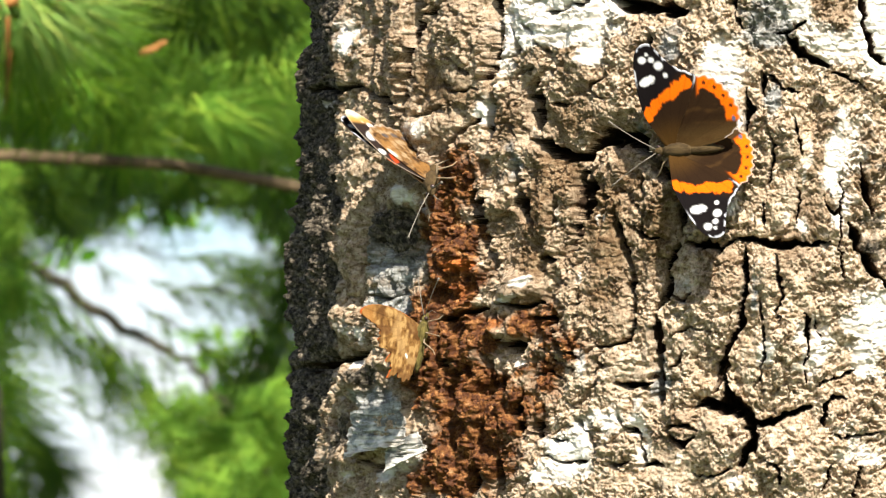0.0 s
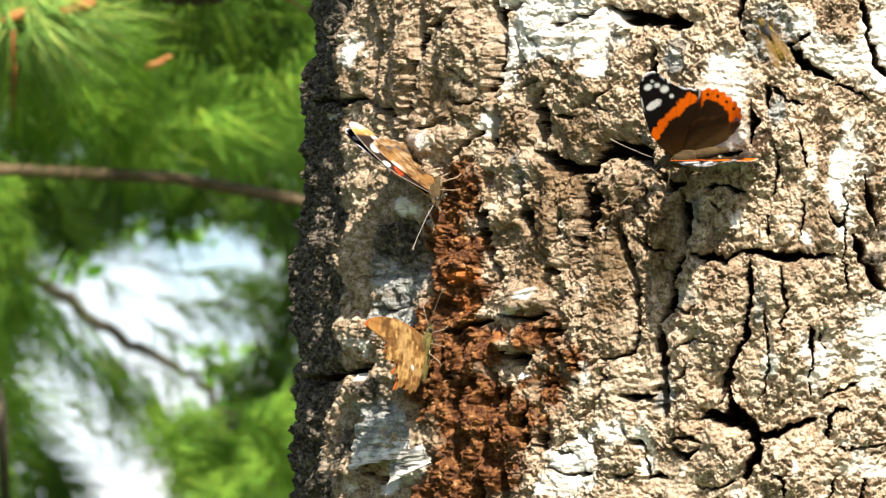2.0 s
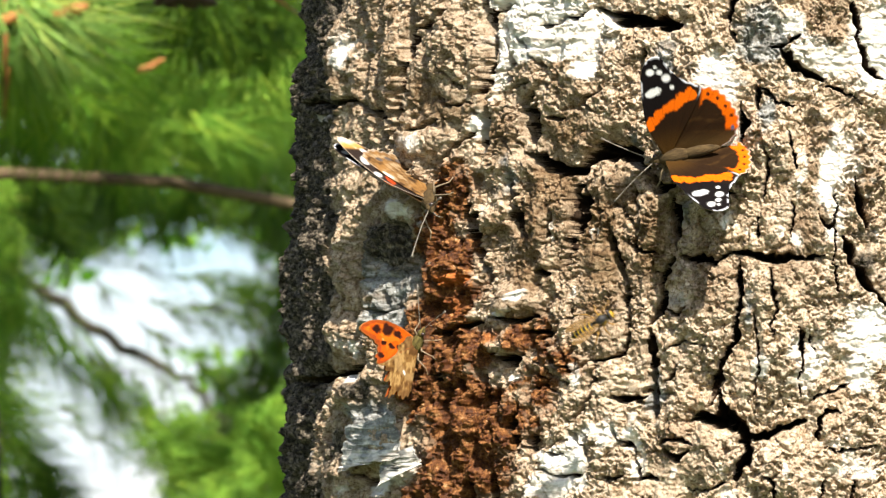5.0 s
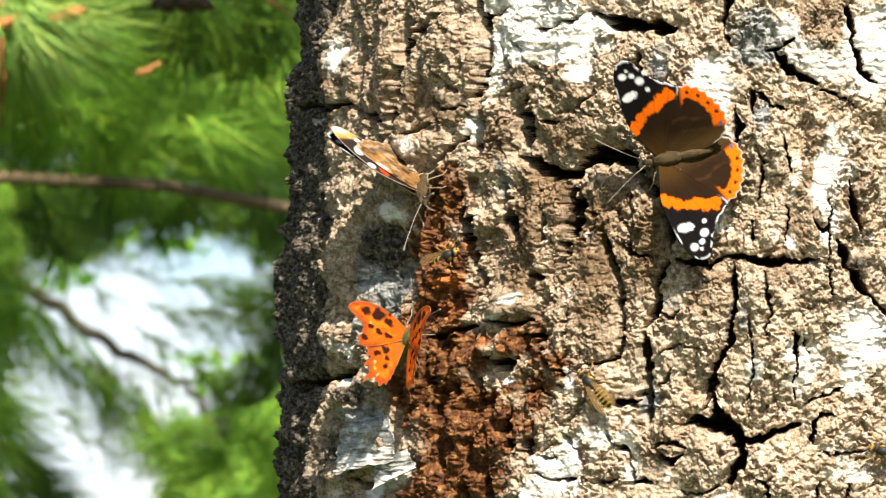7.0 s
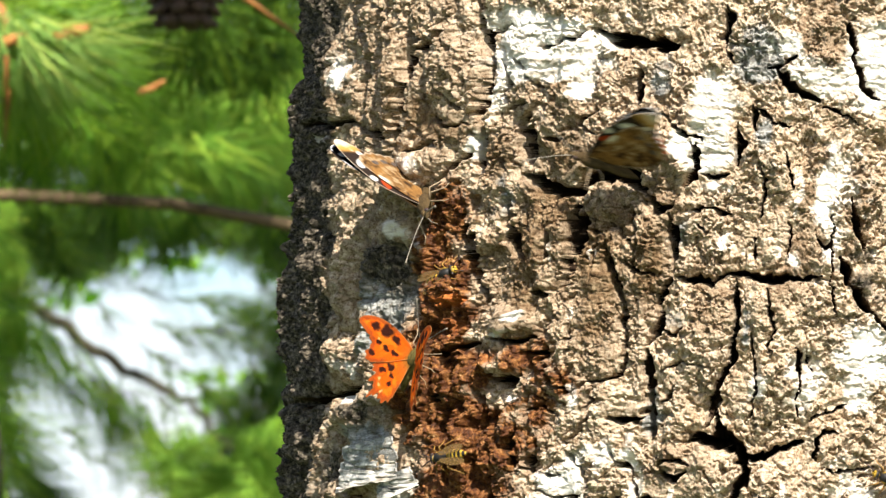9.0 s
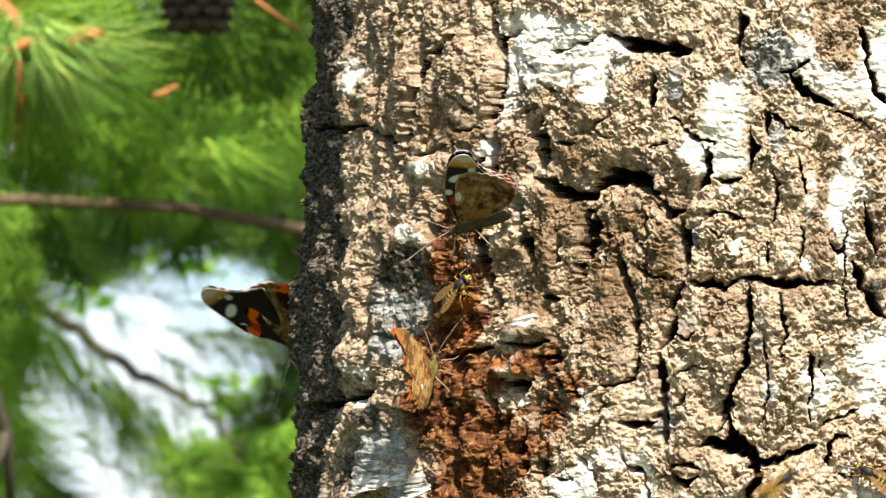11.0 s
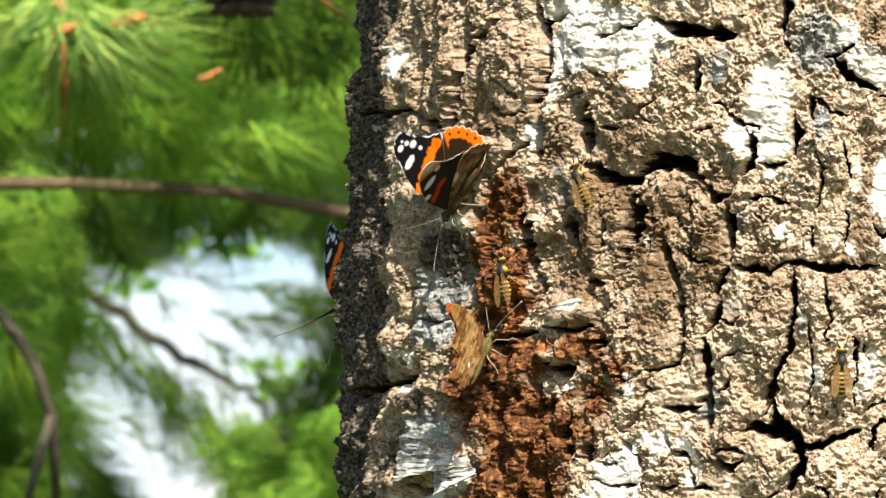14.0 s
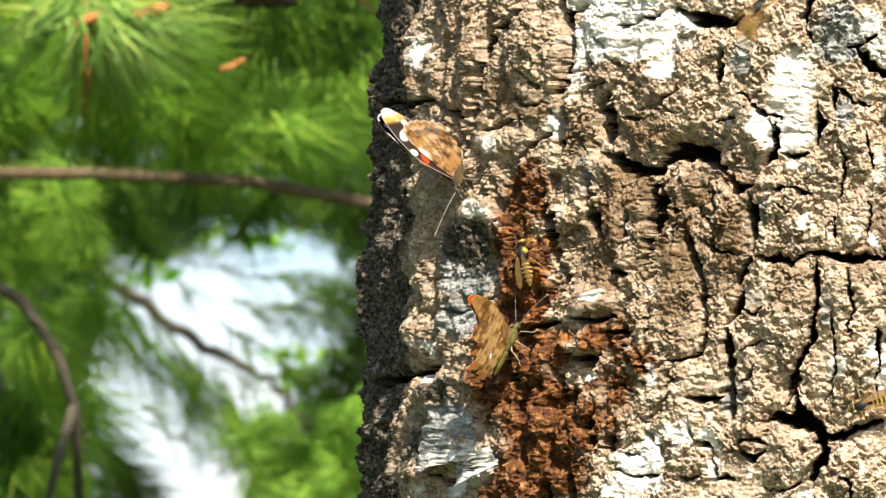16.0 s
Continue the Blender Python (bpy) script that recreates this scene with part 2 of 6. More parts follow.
crack(1.6, 6, (-182.5, 87.9), (-179.7, 82.5), (-171.3, 75.1))
crack(3.4, 7, (-170.4, 73.3), (-171.0, 64.5), (-173.1, 55.7))
crack(2.6, 9, (-165.4, 48.8), (-159.2, 43.9), (-155.2, 35.5))
crack(1.2, 6, (-153.0, 64.0), (-155.2, 57.0), (-153.6, 53.1))
crack(4.4, 8, (-146.2, 86.6), (-144.1, 74.3), (-144.8, 65.5), (-147.0, 56.8), (-149.1, 49.9), (-152.6, 41.1), (-155.1, 34.1))
crack(2.6, 8, (-141.7, 72.8), (-133.3, 74.7), (-127.4, 77.3), (-125.9, 84.2))
crack(3.8, 11, (-116.6, 87.4), (-114.2, 78.7), (-111.5, 72.6), (-110.6, 65.6), (-111.2, 57.8), (-113.6, 51.8), (-110.7, 45.7), (-112.5, 38.8), (-113.4, 31.0))
crack(1.7, 9, (-115.8, 40.9), (-123.0, 35.5), (-128.9, 31.2), (-131.7, 28.3))
crack(1.3, 5, (-145.7, 40.7), (-136.2, 42.6), (-129.8, 43.9))
crack(5.0, 10, (-95.2, 51.5), (-98.7, 48.0), (-94.0, 44.6), (-93.8, 38.6), (-92.1, 33.8))
crack(4.4, 13, (-95.8, 33.1), (-90.7, 31.3), (-85.5, 30.3), (-82.2, 28.7), (-76.0, 27.8), (-73.2, 32.2), (-69.6, 35.5), (-65.7, 34.4), (-59.6, 33.2), (-55.4, 30.2), (-52.4, 27.3))
crack(3.2, 12, (-77.4, 27.8), (-76.7, 19.6), (-76.6, 11.0), (-77.8, 4.1), (-80.2, -0.7))
crack(1.6, 8, (-52.1, 27.3), (-48.3, 22.0), (-43.9, 23.5), (-41.4, 26.3))
crack(2.6, 9, (-40.6, 28.0), (-37.6, 33.7), (-36.5, 39.0), (-38.8, 42.6))
crack(3.2, 11, (-44.3, 20.8), (-43.5, 16.0), (-42.4, 10.9), (-42.8, 4.1))
crack(2.0, 8, (-44.0, 1.5), (-45.6, -3.1), (-46.6, -9.6), (-47.1, -14.3), (-50.1, -19.1))
crack(2.1, 10, (-42.0, 2.0), (-35.0, 1.0), (-29.7, -0.3), (-24.7, 2.4), (-17.9, 2.4), (-9.3, 1.4), (-4.2, 1.5), (2.5, 2.7))
crack(1.6, 9, (-21.9, 0.7), (-22.6, -6.1), (-21.8, -11.2), (-22.6, -19.7), (-23.2, -25.2))
crack(2.6, 6, (-23.4, -24.0), (-26.5, -30.0), (-28.6, -36.8), (-30.0, -43.6))
crack(2.5, 13, (-36.0, -48.2), (-30.9, -46.3), (-25.6, -48.7), (-20.4, -51.4), (-16.6, -52.4), (-11.8, -51.4), (-6.5, -49.7), (0.3, -48.6))
crack(3.2, 12, (-27.5, -38.8), (-25.6, -45.3), (-19.0, -51.7), (-17.7, -57.2), (-18.8, -62.3), (-19.9, -67.7))
crack(3.4, 10, (-58.6, -5.8), (-58.7, -10.6), (-57.6, -14.7))
crack(1.4, 8, (-57.6, -14.7), (-57.4, -23.2), (-58.6, -27.7), (-63.6, -28.7), (-69.1, -31.0), (-72.7, -32.9))
# shallow groove carved where the bark only lies in shade
crack(2.6, 5, (-65.0, 11.3), (-62.7, 5.8), (-60.0, -1.0), (-58.8, -7.0))
crack(1.5, 8, (-61.6, -40.4), (-57.5, -41.4), (-53.1, -40.6), (-49.4, -39.9))
crack(4.0, 6, (-49.8, -20.7), (-48.4, -30.0), (-47.9, -40.3), (-46.3, -47.4))
crack(1.0, 6, (-59.9, -50.6), (-57.7, -54.9), (-53.9, -55.7), (-52.7, -60.8), (-50.9, -65.9), (-47.4, -65.0), (-44.3, -65.8))
crack(2.6, 8, (-62.1, -65.0), (-59.1, -65.6), (-56.3, -65.3))
crack(4.0, 14, (-246.3, -37.4), (-210.2, -38.2), (-191.0, -36.1), (-173.6, -33.9), (-163.5, -32.1))
crack(1.6, 8, (-164.7, -27.2), (-160.8, -31.9))
crack(0.7, 4, (-155.4, 16.2), (-153.7, 7.7))
crack(0.8, 5, (-154.1, 1.1), (-152.8, -6.3), (-152.8, -13.4), (-153.9, -22.2))
crack(0.8, 5, (-168.8, -14.3), (-154.5, -15.3), (-145.7, -13.3), (-140.3, -10.7), (-133.4, -8.7))
crack(9.0, 20, (-120.1, 20.5), (-118.7, 14.2), (-114.6, 7.6), (-111.5, 1.0), (-108.1, -3.5))
crack(2.6, 8, (-135.6, 6.3), (-135.2, -2.8), (-136.4, -8.4))
crack(1.6, 9, (-106.0, -15.7), (-95.3, -17.6), (-86.4, -15.8))
crack(2.6, 11, (-109.8, -17.7), (-120.5, -19.8), (-130.4, -22.0))
crack(3.4, 13, (-106.6, -26.6), (-101.2, -30.0), (-94.9, -30.5), (-92.2, -28.6))
crack(2.8, 9, (-128.4, -21.9), (-129.3, -30.7), (-128.7, -39.4), (-129.6, -48.4))
crack(2.2, 9, (-109.8, -32.2), (-107.7, -40.8), (-108.2, -51.2), (-109.1, -56.8))
crack(1.8, 8, (-136.0, -30.7), (-132.1, -41.2))
crack(1.6, 6, (-102.4, -39.0), (-104.0, -47.7), (-99.2, -56.6))
crack(2.0, 7, (-88.9, -50.6), (-87.6, -57.8), (-90.5, -56.5))
crack(4.6, 11, (-114.1, -63.8), (-111.5, -68.9), (-112.4, -76.4))
crack(1.5, 7, (-132.6, -41.2), (-138.0, -46.8), (-136.6, -51.7))
crack(1.4, 7, (-168.3, -66.2), (-156.2, -68.3), (-148.7, -66.3))
crack(4.4, 13, (-71.8, 76.8), (-65.4, 74.3), (-56.2, 73.1), (-49.0, 72.0), (-44.8, 71.3))
crack(1.3, 6, (-74.5, 77.2), (-78.6, 74.5), (-85.9, 72.6), (-91.3, 72.7))
crack(3.8, 8, (-55.8, 64.2), (-56.3, 57.1), (-56.5, 49.9))
crack(1.2, 6, (-49.8, 51.9), (-45.2, 49.3), (-41.5, 45.9), (-38.8, 44.0), (-34.3, 43.1))
crack(1.0, 6, (-36.3, 42.3), (-36.4, 37.8))
crack(1.0, 5, (-34.9, 33.9), (-31.0, 32.9), (-25.9, 33.5))
crack(2.0, 6, (-28.4, 84.1), (-28.8, 72.2), (-25.8, 66.0))
crack(2.0, 8, (-24.3, 48.7), (-23.6, 41.5), (-24.7, 36.1))
crack(1.2, 6, (-19.0, 52.7), (-11.6, 48.1), (-7.8, 46.4))
crack(2.6, 9, (-12.8, 65.3), (-7.9, 58.2), (-0.1, 54.8))
crack(1.5, 6, (-19.7, 53.4), (-18.2, 46.6))
crack(2.0, 7, (-15.8, 64.6), (-9.5, 66.7), (-7.2, 69.0))
crack(1.0, 5, (-6.6, 17.7), (-7.1, 10.9), (-7.7, 7.1))
crack(1.2, 6, (-17.8, 14.3), (-16.4, 6.8))
crack(3.0, 6, (-34.7, 17.4), (-32.2, 15.7))
crack(1.2, 5, (-38.4, 21.8), (-30.8, 22.5), (-24.6, 20.8))
crack(1.2, 6, (-76.4, -11.0), (-75.3, -16.5), (-76.2, -22.0))
crack(4.0, 9, (-102.0, 25.2), (-99.2, 14.5), (-93.4, 7.6))
crack(1.2, 6, (-90.8, -2.8), (-83.6, -3.3))
crack(1.0, 5, (-48.0, 3.2), (-54.1, 4.1), (-58.2, 7.5))
crack(0.9, 5, (-64.3, 19.5), (-61.6, 15.7), (-56.6, 11.3))
crack(0.9, 4, (-48.2, -13.8), (-42.0, -15.0), (-37.7, -13.0))
crack(0.9, 4, (-68.9, 53.8), (-75.3, 48.7), (-69.4, 45.2))
crack(0.9, 4, (-86.7, 44.5), (-81.2, 44.5))
crack(0.8, 4, (-56.4, 42.5), (-49.4, 44.7))
crack(0.9, 5, (-44.3, -55.6), (-39.2, -53.0), (-34.7, -55.5))
crack(2.6, 6, (-43.4, -57.3), (-38.9, -59.3), (-36.4, -57.3))
crack(0.9, 5, (-39.5, -30.0), (-43.6, -35.5))
crack(0.9, 5, (-83.2, -16.5), (-84.8, -23.4), (-80.5, -30.2), (-72.7, -32.9))
crack(0.9, 5, (-92.0, -38.9), (-84.1, -37.1), (-78.0, -40.5))
crack(0.8, 5, (-87.4, -30.3), (-80.3, -34.5))
crack(1.4, 7, (-78.3, -35.4), (-75.3, -37.0))
crack(1.0, 6, (-67.2, -31.8), (-67.1, -40.4), (-71.9, -49.0))
crack(0.7, 4, (-73.7, -50.8), (-68.6, -57.5), (-66.3, -66.1))
crack(0.7, 4, (-84.6, -62.9), (-76.7, -65.4), (-69.1, -64.7))
crack(0.7, 4, (-81.0, -57.7), (-75.1, -59.0))
crack(2.6, 9, (-190.4, 18.6), (-186.6, 11.4), (-187.5, 4.3), (-185.7, -2.9), (-187.6, -10.0))
crack(1.4, 6, (-167.2, 6.0), (-166.7, -6.4), (-168.1, -14.3))
crack(2.2, 5, (-181.3, 16.4), (-184.3, 7.8), (-186.6, -2.9), (-183.9, -10.0))
crack(2.0, 7, (-166.0, 18.4), (-163.5, 11.3), (-165.8, 6.0))
crack(2.4, 9, (-140.5, 28.7), (-137.8, 21.7), (-135.0, 12.9))
crack(1.8, 7, (-103.4, -4.5), (-104.2, -9.7), (-107.2, -14.0))
crack(1.6, 7, (-83.0, -21.7), (-91.0, -20.8))
crack(3.0, 9, (-75.8, 24.7), (-73.6, 17.8), (-74.9, 7.5))
crack(2.6, 9, (-124.6, -30.6), (-125.3, -37.6), (-121.5, -41.0))
crack(2.6, 8, (-93.7, -44.1), (-95.4, -51.0), (-91.9, -57.9))
crack(3.0, 9, (-103.2, -61.5), (-100.7, -66.6), (-102.4, -73.6))
crack(2.2, 8, (-143.4, -41.3), (-138.1, -39.5))
crack(1.2, 6, (-138.3, 70.6), (-135.1, 63.6), (-136.0, 54.8))
crack(1.0, 5, (-131.2, 63.5), (-125.8, 58.1), (-119.5, 54.5))
crack(1.0, 5, (-131.6, 51.3), (-123.9, 48.5), (-116.4, 49.6))
crack(1.2, 6, (-162.4, 71.3), (-163.2, 62.5), (-159.2, 55.3))
crack(1.0, 5, (-212.7, 72.9), (-214.8, 63.9), (-207.1, 56.5))
crack(1.4, 7, (-143.5, 30.5), (-145.3, 25.2), (-141.0, 20.8))
crack(1.2, 6, (-106.9, 69.9), (-103.1, 61.2), (-107.0, 54.3))
crack(1.2, 6, (-103.2, 44.7), (-103.7, 38.7), (-100.4, 33.5))
crack(1.0, 5, (-87.5, 23.1), (-85.4, 14.4), (-86.4, 4.1))
crack(1.0, 5, (-70.1, 23.0), (-68.5, 14.4), (-69.5, 4.1))
crack(1.0, 6, (-56.3, 22.9), (-54.6, 14.3), (-55.3, 5.8))
crack(1.0, 5, (-93.5, 23.1), (-91.8, 14.5), (-92.8, 4.1))
crack(1.2, 5, (-207.5, 29.5), (-199.4, 20.4), (-190.0, 11.4), (-189.5, -2.9), (-193.7, -17.2))
crack(1.4, 6, (-184.8, -2.9), (-181.2, -10.0), (-187.6, -17.1))
crack(0.8, 4, (-246.3, 24.6), (-222.6, 11.6), (-225.7, -1.1))
crack(1.0, 5, (-229.4, -17.5), (-209.9, -24.5), (-211.1, -33.5))
crack(1.2, 6, (-227.4, -41.0), (-194.3, -49.4), (-187.7, -59.9))
crack(1.0, 5, (-180.9, -42.0), (-173.8, -49.8), (-175.7, -57.8))
crack(0.9, 4, (-101.5, 69.8), (-95.9, 64.5), (-89.5, 59.2))
crack(0.9, 5, (-107.7, 47.4), (-101.6, 54.2), (-94.3, 54.1))
crack(1.0, 5, (-102.3, 64.6), (-106.2, 57.8), (-101.7, 56.0))
crack(1.2, 6, (-109.5, 76.9), (-101.0, 79.3))
crack(0.8, 4, (-17.0, -16.3), (-15.4, -29.9), (-16.1, -40.1))
crack(0.8, 4, (-12.6, -1.0), (-10.7, -12.9), (-11.5, -23.1))
crack(0.9, 5, (-3.2, -19.7), (-1.3, -29.9), (-1.9, -40.1))
crack(1.0, 5, (-0.6, -21.4), (1.2, -26.9))
crack(0.9, 5, (-14.7, -62.3), (-9.4, -65.6), (-7.5, -71.1))
crack(0.8, 4, (-35.0, -67.5), (-28.0, -69.5), (-23.1, -65.7))
crack(0.8, 4, (-31.1, -24.9), (-39.0, -23.2), (-44.0, -26.6))
crack(0.8, 4, (-17.8, 36.4), (-14.0, 27.9), (-15.3, 19.4))
crack(0.8, 4, (-9.5, 39.8), (-7.3, 29.6))
patch("white", -86.3, 73.6, 15.9, 6.8, 0, 1.5)
patch("white", -96.2, 68.6, 11.3, 7.5, 0, 1)
patch("white", -83.9, 66.0, 13.8, 4.1, 0, 1)
patch("white", -74.0, 59.8, 4.6, 5.8, 0, 0.9)
patch("white", -106.1, 64.7, 5.2, 10.2, 0, 0.85)
patch("white", -101.1, 80.1, 12.6, 4.4, 0, 1.1)
patch("white", -106.0, 56.0, 4.3, 3.4, 0, 0.7)
patch("white", -32.3, 51.8, 5.9, 12.2, 0, 1.3)
patch("white", -33.1, 39.5, 7.6, 5.8, 0, 1.2)
patch("white", -42.3, 43.0, 3.5, 5.1, 0, 0.9)
patch("white", -29.5, 29.3, 6.2, 2.4, 0, 0.7)
patch("white", -8.5, 72.1, 3.1, 4.4, 0, 1.2)
patch("white", -7.6, 62.8, 3.7, 4.4, 0, 0.8)
patch("white", -184.5, 67.5, 7.5, 7.1, 0, 0.75)
patch("white", -115.1, 43.2, 2.5, 4.4, 0, 1.1)
patch("white", -26.9, 12.3, 2.6, 4.4, 0, 0.75)
patch("white", -96.7, -34.7, 3.7, 1.5, 0, 0.7)
patch("white", -168.9, -35.4, 6.9, 1.5, 0, 0.9)
patch("white", -141.1, -64.4, 9.1, 3.7, 0, 1.1)
patch("white", -151.4, -69.9, 7.0, 2.4, 0, 0.9)
patch("white", -172.5, -26.2, 10.8, 4.1, 0, 0.6)
patch("white", -171.5, -71.2, 5.3, 2.0, 0, 0.8)
patch("white", -74.9, -62.8, 8.4, 8.5, 0, 1.1)
patch("white", -80.4, -68.3, 7.0, 4.1, 0, 1)
patch("white", -71.6, -54.2, 5.7, 4.4, 0, 0.8)
patch("white", -61.7, -52.3, 5.9, 4.4, 0, 0.62)
patch("white", -53.3, -52.6, 3.6, 6.1, 0, 0.75)
patch("white", -51.7, -62.8, 2.2, 3.4, 0, 0.8)
patch("white", -72.5, -37.0, 2.6, 5.4, 0, 0.6)
patch("white", -22.2, -69.1, 2.4, 3.4, 0, 0.7)
patch("white", -95.8, 69.7, 3.3, 3.4, 0, 0.5)
patch("white", -45.6, -30.0, 3.9, 2.7, 0, 0.4)
patch("white", -203.9, 46.5, 17.0, 1.4, 0, 0.6)
patch("white", -4.9, 7.5, 3.1, 5.1, 0, 0.5)
patch("white", -14.6, -29.9, 6.8, 5.1, 0, 0.52)
patch("white", -2.8, -28.2, 5.1, 6.8, 0, 0.55)
patch("white", -140.7, 37.4, 8.5, 3.7, 20, 0.6)
patch("white", -143.5, 16.1, 9.8, 2.4, -30, 0.72)
patch("white", -108.7, 14.5, 6.6, 1.7, -35, 0.55)
patch("white", -100.0, -14.8, 4.6, 1.5, 10, 0.95)
patch("white", -94.5, -9.7, 5.3, 1.5, 10, 0.7)
patch("grey", -112.1, 64.8, 2.9, 20.4, 0, 0.33)
patch("grey", -144.1, 67.3, 3.8, 10.2, 0, 0.3)
patch("grey", -148.4, 48.1, 4.3, 8.5, 0, 0.35)
patch("grey", -150.7, -6.3, 13.3, 8.5, 0, 0.9)
patch("grey", -150.7, -16.9, 11.6, 7.1, 0, 1.1)
patch("grey", -158.1, -46.9, 15.5, 3.4, 0, 1)
patch("grey", -47.3, -38.6, 2.5, 10.2, 0, 0.8)
patch("grey", -49.2, 62.1, 4.3, 5.8, 0, 0.8)
patch("grey", -17.7, 68.7, 7.9, 10.2, 0, 0.9)
patch("grey", -16.2, 44.9, 2.6, 6.8, 0, 0.8)
patch("grey", -18.8, -12.9, 1.7, 6.8, 0, 0.6)
patch("grey", -57.8, 34.5, 3.6, 5.1, 0, 0.7)
patch("grey", -169.5, 71.5, 4.9, 8.5, 0, 0.35)
patch("grey", -112.4, 33.6, 2.7, 6.8, 0, 0.45)
patch("grey", -39.9, 14.0, 3.2, 5.1, 0, 0.7)
patch("grey", -102.1, 26.6, 3.2, 5.1, 0, 0.7)
patch("grey", -198.5, -65.6, 6.3, 8.5, 0, 0.7)
patch("grey", -154.5, 2.5, 10.8, 6.8, 0, 0.8)
patch("grey", -41.3, -11.3, 5.3, 2.7, 0, 0.6)
patch("grey", -23.0, -67.4, 1.7, 5.1, 0, 0.6)
patch("grey", -90.7, -61.3, 6.0, 3.4, 0, 0.4)
patch("grey", -96.5, 4.1, 4.1, 3.4, 0, 0.5)
# dark panel of bark, deepened to hold the closed butterfly's shadow
patch("dark_shade", -150.8, 6.0, 12.7, 7.8, 0, 1.15)
patch("dark_shade", -146.5, -2.8, 8.4, 5.1, 0, 0.7)
patch("dark_shade", -160.1, -39.8, 12.6, 4.4, 0, 1)
patch("dark_shade", -198.0, 11.5, 6.8, 15.3, 0, 0.9)
patch("dark_shade", -136.1, -1.0, 2.6, 6.8, 0, 0.6)
patch("dark_shade", -179.0, -57.9, 7.8, 10.2, 0, 0.8)
patch("dark_shade", -17.8, 70.4, 5.1, 6.8, 0, 0.5)
patch("dark_shade", -157.8, 21.8, 12.3, 3.4, 0, 0.5)
patch("dark_shade", -106.2, 23.2, 4.3, 5.1, 0, 0.5)
patch("brown", -92.8, 11.0, 9.4, 17.0, 0, 1)
# three brown patches that darken for the butterfly's shadow and the furrows' shade
patch("brown", -85.5, 23.0, 11.9, 10.2, 0, 1)
patch("brown", -92.0, -2.8, 10.1, 10.2, 0, 0.9)
patch("brown", -68.2, -13.0, 9.3, 8.5, 0, 0.8)
patch("brown", -58.9, 19.5, 9.1, 8.5, 0, 0.8)
patch("brown", -67.3, 5.8, 8.6, 18.7, 0, 1.1)
patch("brown", -50.2, 7.5, 6.4, 17.0, 0, 0.9)
patch("brown", -80.5, 40.2, 11.6, 8.5, 0, 0.8)
patch("brown", -105.0, 38.7, 8.6, 10.2, 0, 0.8)
patch("brown", -135.5, 51.3, 11.8, 10.2, 0, 0.8)
patch("brown", -126.3, 47.7, 14.5, 6.8, 0, 0.8)
patch("brown", -93.3, -16.5, 10.2, 6.8, 0, 0.8)
patch("brown", -95.5, 57.6, 12.3, 15.3, 0, 0.3)
patch("brown", -77.3, 52.2, 11.5, 8.5, 0, 0.5)
patch("brown", -84.8, 11.0, 7.9, 13.6, 0, 0.6)
patch("brown", -151.8, 60.4, 11.7, 15.3, 0, 0.6)
patch("brown", -32.1, -57.2, 10.4, 6.8, 0, 0.4)
patch("brown", -189.3, 61.4, 15.3, 11.9, 0, 0.7)
patch("brown", -125.2, 66.8, 12.0, 10.2, 0, 0.5)
patch("brown", -103.1, 7.6, 8.5, 10.2, 0, 0.7)
patch("brown", -129.6, 23.4, 12.3, 6.8, 0, 0.7)
patch("brown", -44.2, -57.3, 5.3, 5.1, 0, 0.6)
patch("brown", -91.6, -45.8, 10.1, 6.8, 0, 0.6)
patch("rust", -125.8, 22.5, 9.6, 8.5, 0, 1)
patch("rust", -123.6, -9.7, 10.0, 10.2, 0, 1.3)
patch("rust", -120.0, -27.1, 15.3, 7.8, 0, 1.25)
patch("rust", -116.5, -44.4, 17.3, 10.2, 0, 1.2)
patch("rust", -110.9, -60.8, 16.8, 11.9, 0, 1.1)
patch("rust", -133.3, -39.4, 10.1, 9.5, 0, 1)
patch("rust", -90.8, -23.4, 12.1, 6.1, 0, 0.75)
patch("rust", -86.9, -38.9, 11.1, 8.5, 0, 0.65)
patch("rust", -96.4, -51.0, 11.6, 10.2, 0, 0.8)
patch("rust", -133.9, -16.8, 6.1, 6.8, 0, 1)
patch("rust", -83.4, -13.1, 4.7, 6.1, 0, 0.4)
patch("rust", -78.6, -30.2, 9.6, 6.1, 0, 0.6)
patch("rust", -131.1, 9.4, 7.0, 11.9, 0, 1.15)
patch("rust", -122.0, 2.4, 7.1, 5.1, 0, 1.2)
patch("rust", -136.6, -23.8, 9.3, 6.8, 0, 1)
patch("rust", -123.2, -68.9, 14.2, 8.5, 0, 1)
patch("rust", -85.2, -16.5, 4.7, 5.1, 0, 0.5)
patch("orange", -120.3, -5.2, 5.6, 2.4, 0, 1.2)
patch("orange", -120.9, -13.2, 7.0, 4.4, 0, 0.6)
patch("orange", -103.4, -21.8, 6.4, 2.4, 0, 0.5)
patch("smooth", -127.9, 52.1, 11.2, 6.1, 0, 1)
patch("smooth", -135.8, 37.4, 14.4, 5.8, 0, 1)
patch("smooth", -144.6, 16.1, 12.6, 4.4, 0, 1)
patch("smooth", -97.3, -11.4, 9.9, 4.1, 0, 1.1)
patch("smooth", -67.0, 0.3, 7.8, 6.8, 0, 1.1)
patch("smooth", -151.1, -55.2, 18.6, 9.5, 0, 1.1)
patch("smooth", -42.4, -65.8, 8.1, 6.8, 0, 1)
patch("smooth", -41.3, -10.6, 6.3, 3.7, 0, 0.8)
patch("smooth", -55.0, -36.9, 8.3, 5.1, 0, 0.8)
patch("smooth", -62.3, -19.8, 8.8, 6.5, 0, 0.6)
